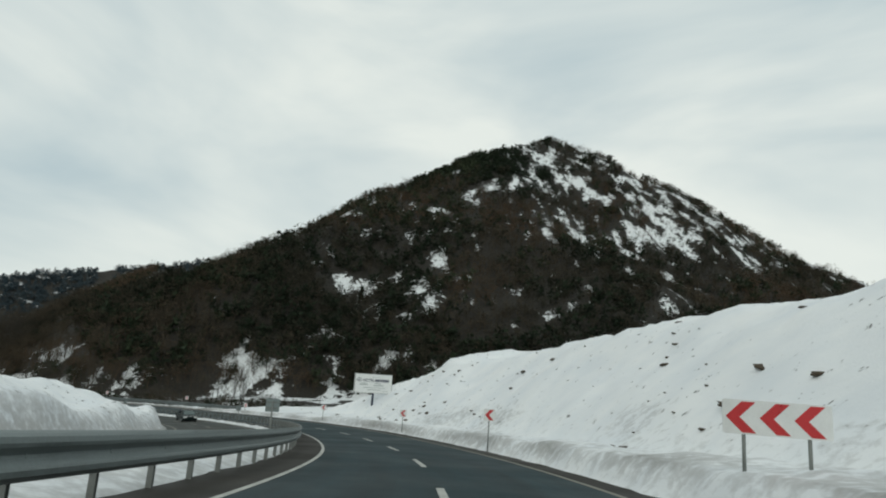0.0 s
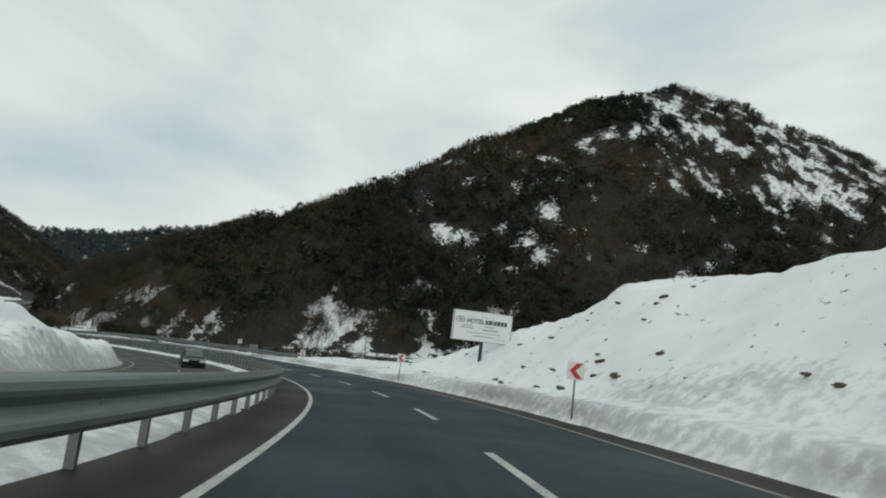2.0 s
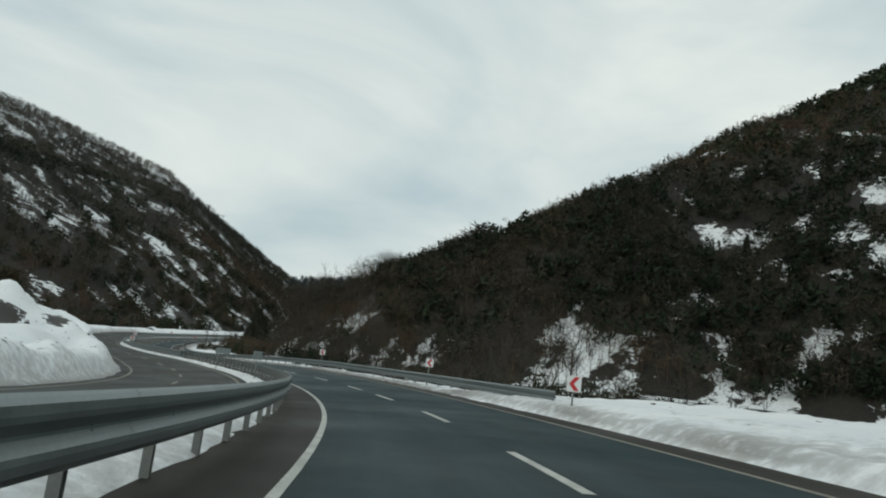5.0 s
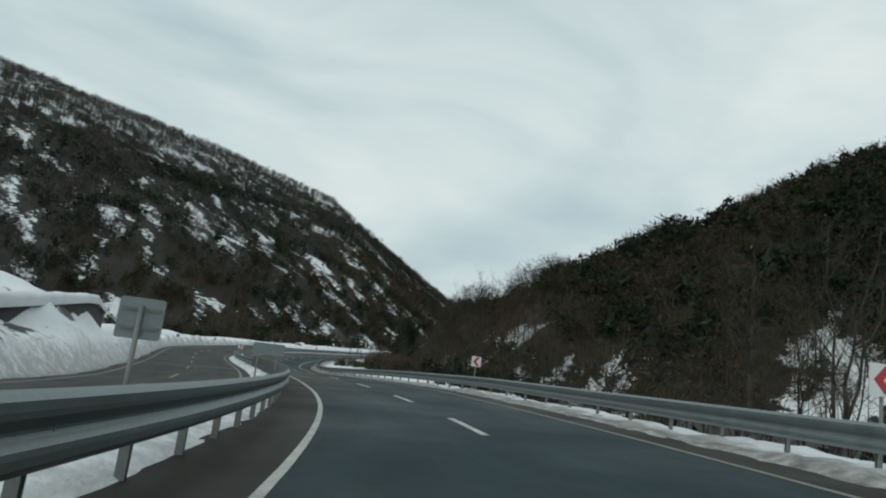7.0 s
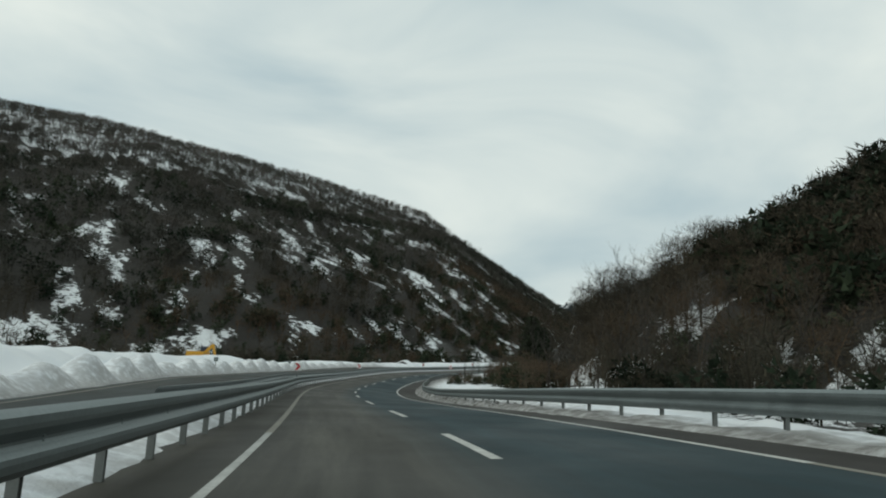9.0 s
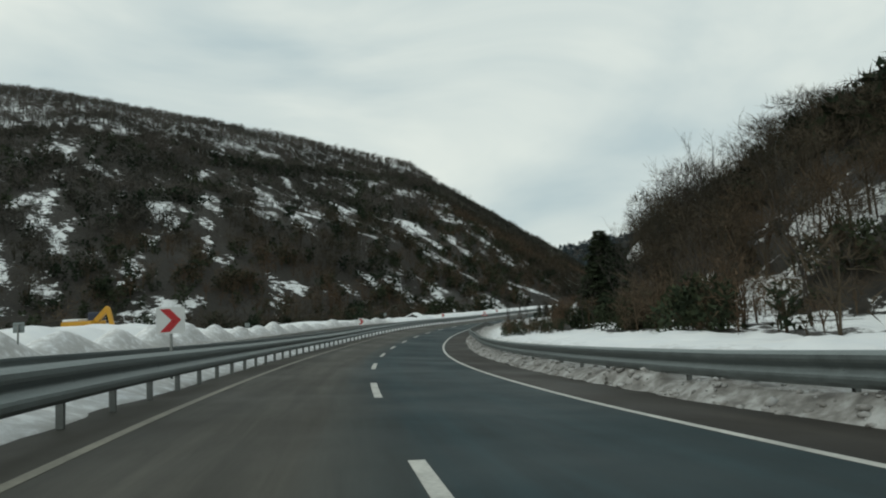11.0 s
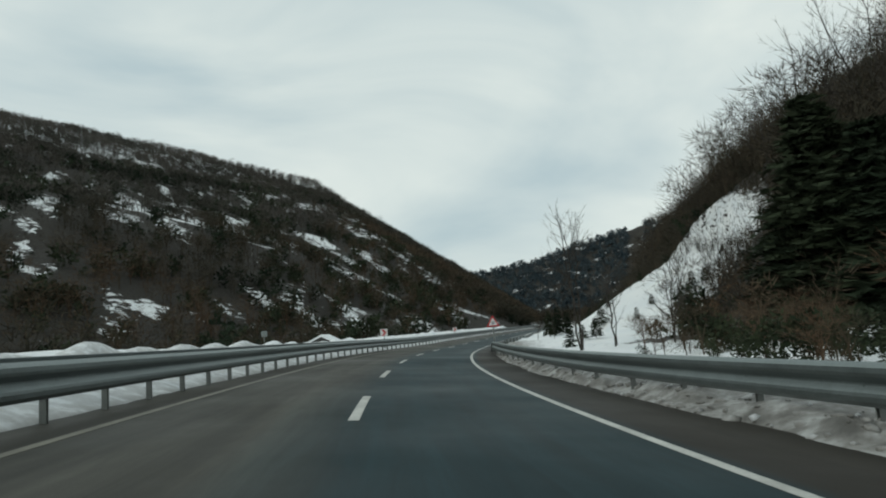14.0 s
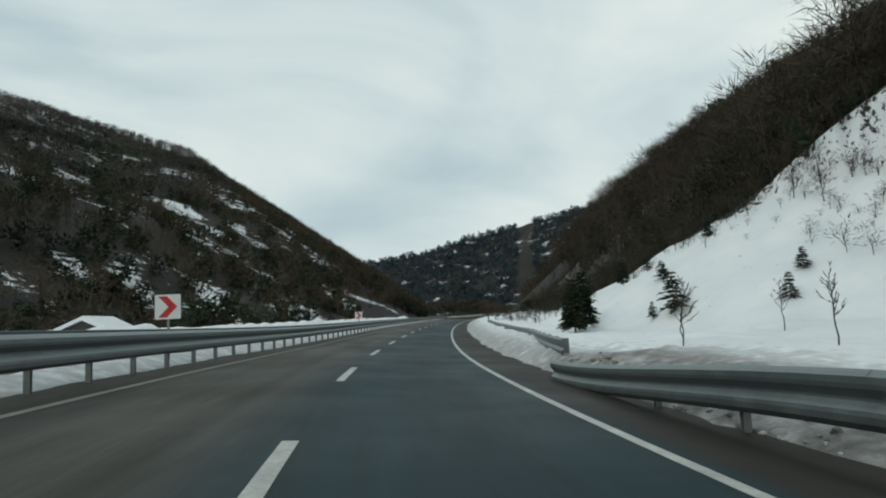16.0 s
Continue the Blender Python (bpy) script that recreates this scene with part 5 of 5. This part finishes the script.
def car(m):
    c = thing("car", m, "dark green saloon car driving on the other carriageway", "car")
    prof = [(-2.15, 0.35), (-2.2, 0.75), (-1.5, 0.92), (-0.75, 1.38), (0.75, 1.42), (1.5, 1.02), (2.15, 0.92), (2.2, 0.4), (1.9, 0.25), (-1.9, 0.25)]
    bm = bmesh.new()
    ring = []
    for x, k in ((-0.86, 0.96), (-0.80, 1.0), (0.80, 1.0), (0.86, 0.96)):
        ring.append([bm.verts.new((x * (1.0 if z < 0.95 else 0.80), y * k, z)) for y, z in prof])
    for a, b in zip(ring[:-1], ring[1:]):
        for i in range(len(prof)):
            j = (i + 1) % len(prof)
            bm.faces.new((a[i], b[i], b[j], a[j]))
    bm.faces.new(ring[0]), bm.faces.new(ring[-1][::-1])
    bmesh.ops.recalc_face_normals(bm, faces=bm.faces)
    bmesh.ops.bevel(bm, geom=bm.edges[:], offset=0.045, segments=2, affect="EDGES")
    part("body", shape(bm, "body", plain("dark_green_car_paint", (0.016, 0.026, 0.026), 0.25, 0.3, 0.15)), c)
    bm = bmesh.new()
    vs = [bm.verts.new(p) for p in ((-0.68, -1.47, 0.96), (0.68, -1.47, 0.96), (0.60, -0.80, 1.36), (-0.60, -0.80, 1.36))]
    bm.faces.new(vs)
    r = bmesh.ops.extrude_face_region(bm, geom=bm.faces[:])
    bmesh.ops.translate(bm, vec=(0, -0.012, 0.018), verts=[v for v in r["geom"] if isinstance(v, bmesh.types.BMVert)])
    part("windscreen", shape(bm, "windscreen", plain("tinted_glass", (0.07, 0.10, 0.10), 0.14, 0, 0.1, 2, 0)), c)
    for x in (-1, 1):
        bm = bmesh.new()
        prof2 = [(-1.15, 1.0), (-0.66, 1.30), (0.62, 1.33), (1.2, 1.04)]
        vs = [bm.verts.new((x * (0.72 + 0.0 * z), y, z)) for y, z in prof2]
        bm.faces.new(vs)
        r = bmesh.ops.extrude_face_region(bm, geom=bm.faces[:])
        bmesh.ops.translate(bm, vec=(-x * 0.03, 0, 0), verts=[v for v in r["geom"] if isinstance(v, bmesh.types.BMVert)])
        part("side_window", shape(bm, "side_window", M_NAVY), c)
    for x in (-0.62, 0.62):
        bm = bmesh.new()
        box(bm, x - 0.2, x + 0.2, -2.2, -2.08, 0.62, 0.76, 0.03)
        part("headlight", shape(bm, "headlight", M_WHITE), c)
    for x in (-0.78, 0.78):
        for y_ in (-1.35, 1.35):
            bm = bmesh.new()
            tube(bm, (x - 0.1, y_, 0.31), (x + 0.1, y_, 0.31), 0.31, n=18)
            wheel = part("wheel", shape(bm, "wheel", M_BLACK), c)
            bm = bmesh.new()
            tube(bm, (x - 0.105, y_, 0.31), (x + 0.105, y_, 0.31), 0.19, n=14)
            part("rim", shape(bm, "rim", M_STEEL), wheel)
    return c


car(stand(70.5, -9.0, 0.005, 0))


# ---- loose things on the snow ----
def clod(seed):
    g = np.random.default_rng(seed)
    bm = bmesh.new()
    bmesh.ops.create_icosphere(bm, subdivisions=2, radius=1.0)
    for v in bm.verts:
        v.co = v.co * (0.75 + 0.5 * noise.noise(v.co * 1.7 + Vector((seed * 3.1, 0, 0))))
        v.co.z *= 0.55
    return bm


CLODS = [shape(clod(i), "soil_clod", M_SOIL, True) for i in range(4)]
crng = np.random.default_rng(23)
made = 0
while made < 260:
    s, d = crng.uniform(-4, 92), 7.5 + 24 * crng.random() ** 1.5
    if made > 180:
        s, d = crng.uniform(284, 345), 13 + 30 * crng.random()
    if verge(np.array([s]), np.array([d]))[0] < 0.7 or rough(s * 1.0, d * 1.0, 9.0) < 0.35:
        continue
    x_, y_, _ = place(s, d)
    k = 0.06 + 0.26 * crng.random() ** 2.2
    ob = new("soil_clod", CLODS[made % 4])
    ob.matrix_basis = pose(x_, y_, height_at(x_, y_) + 0.01, crng.uniform(-15, 15), crng.uniform(-15, 15), crng.uniform(0, 360)) @ Matrix.Diagonal((k * 1.7, k, k * 0.8, 1))
    tagged(ob, "dark clod of soil lying on white snow", "soil clod", "clods on the snow")
    made += 1
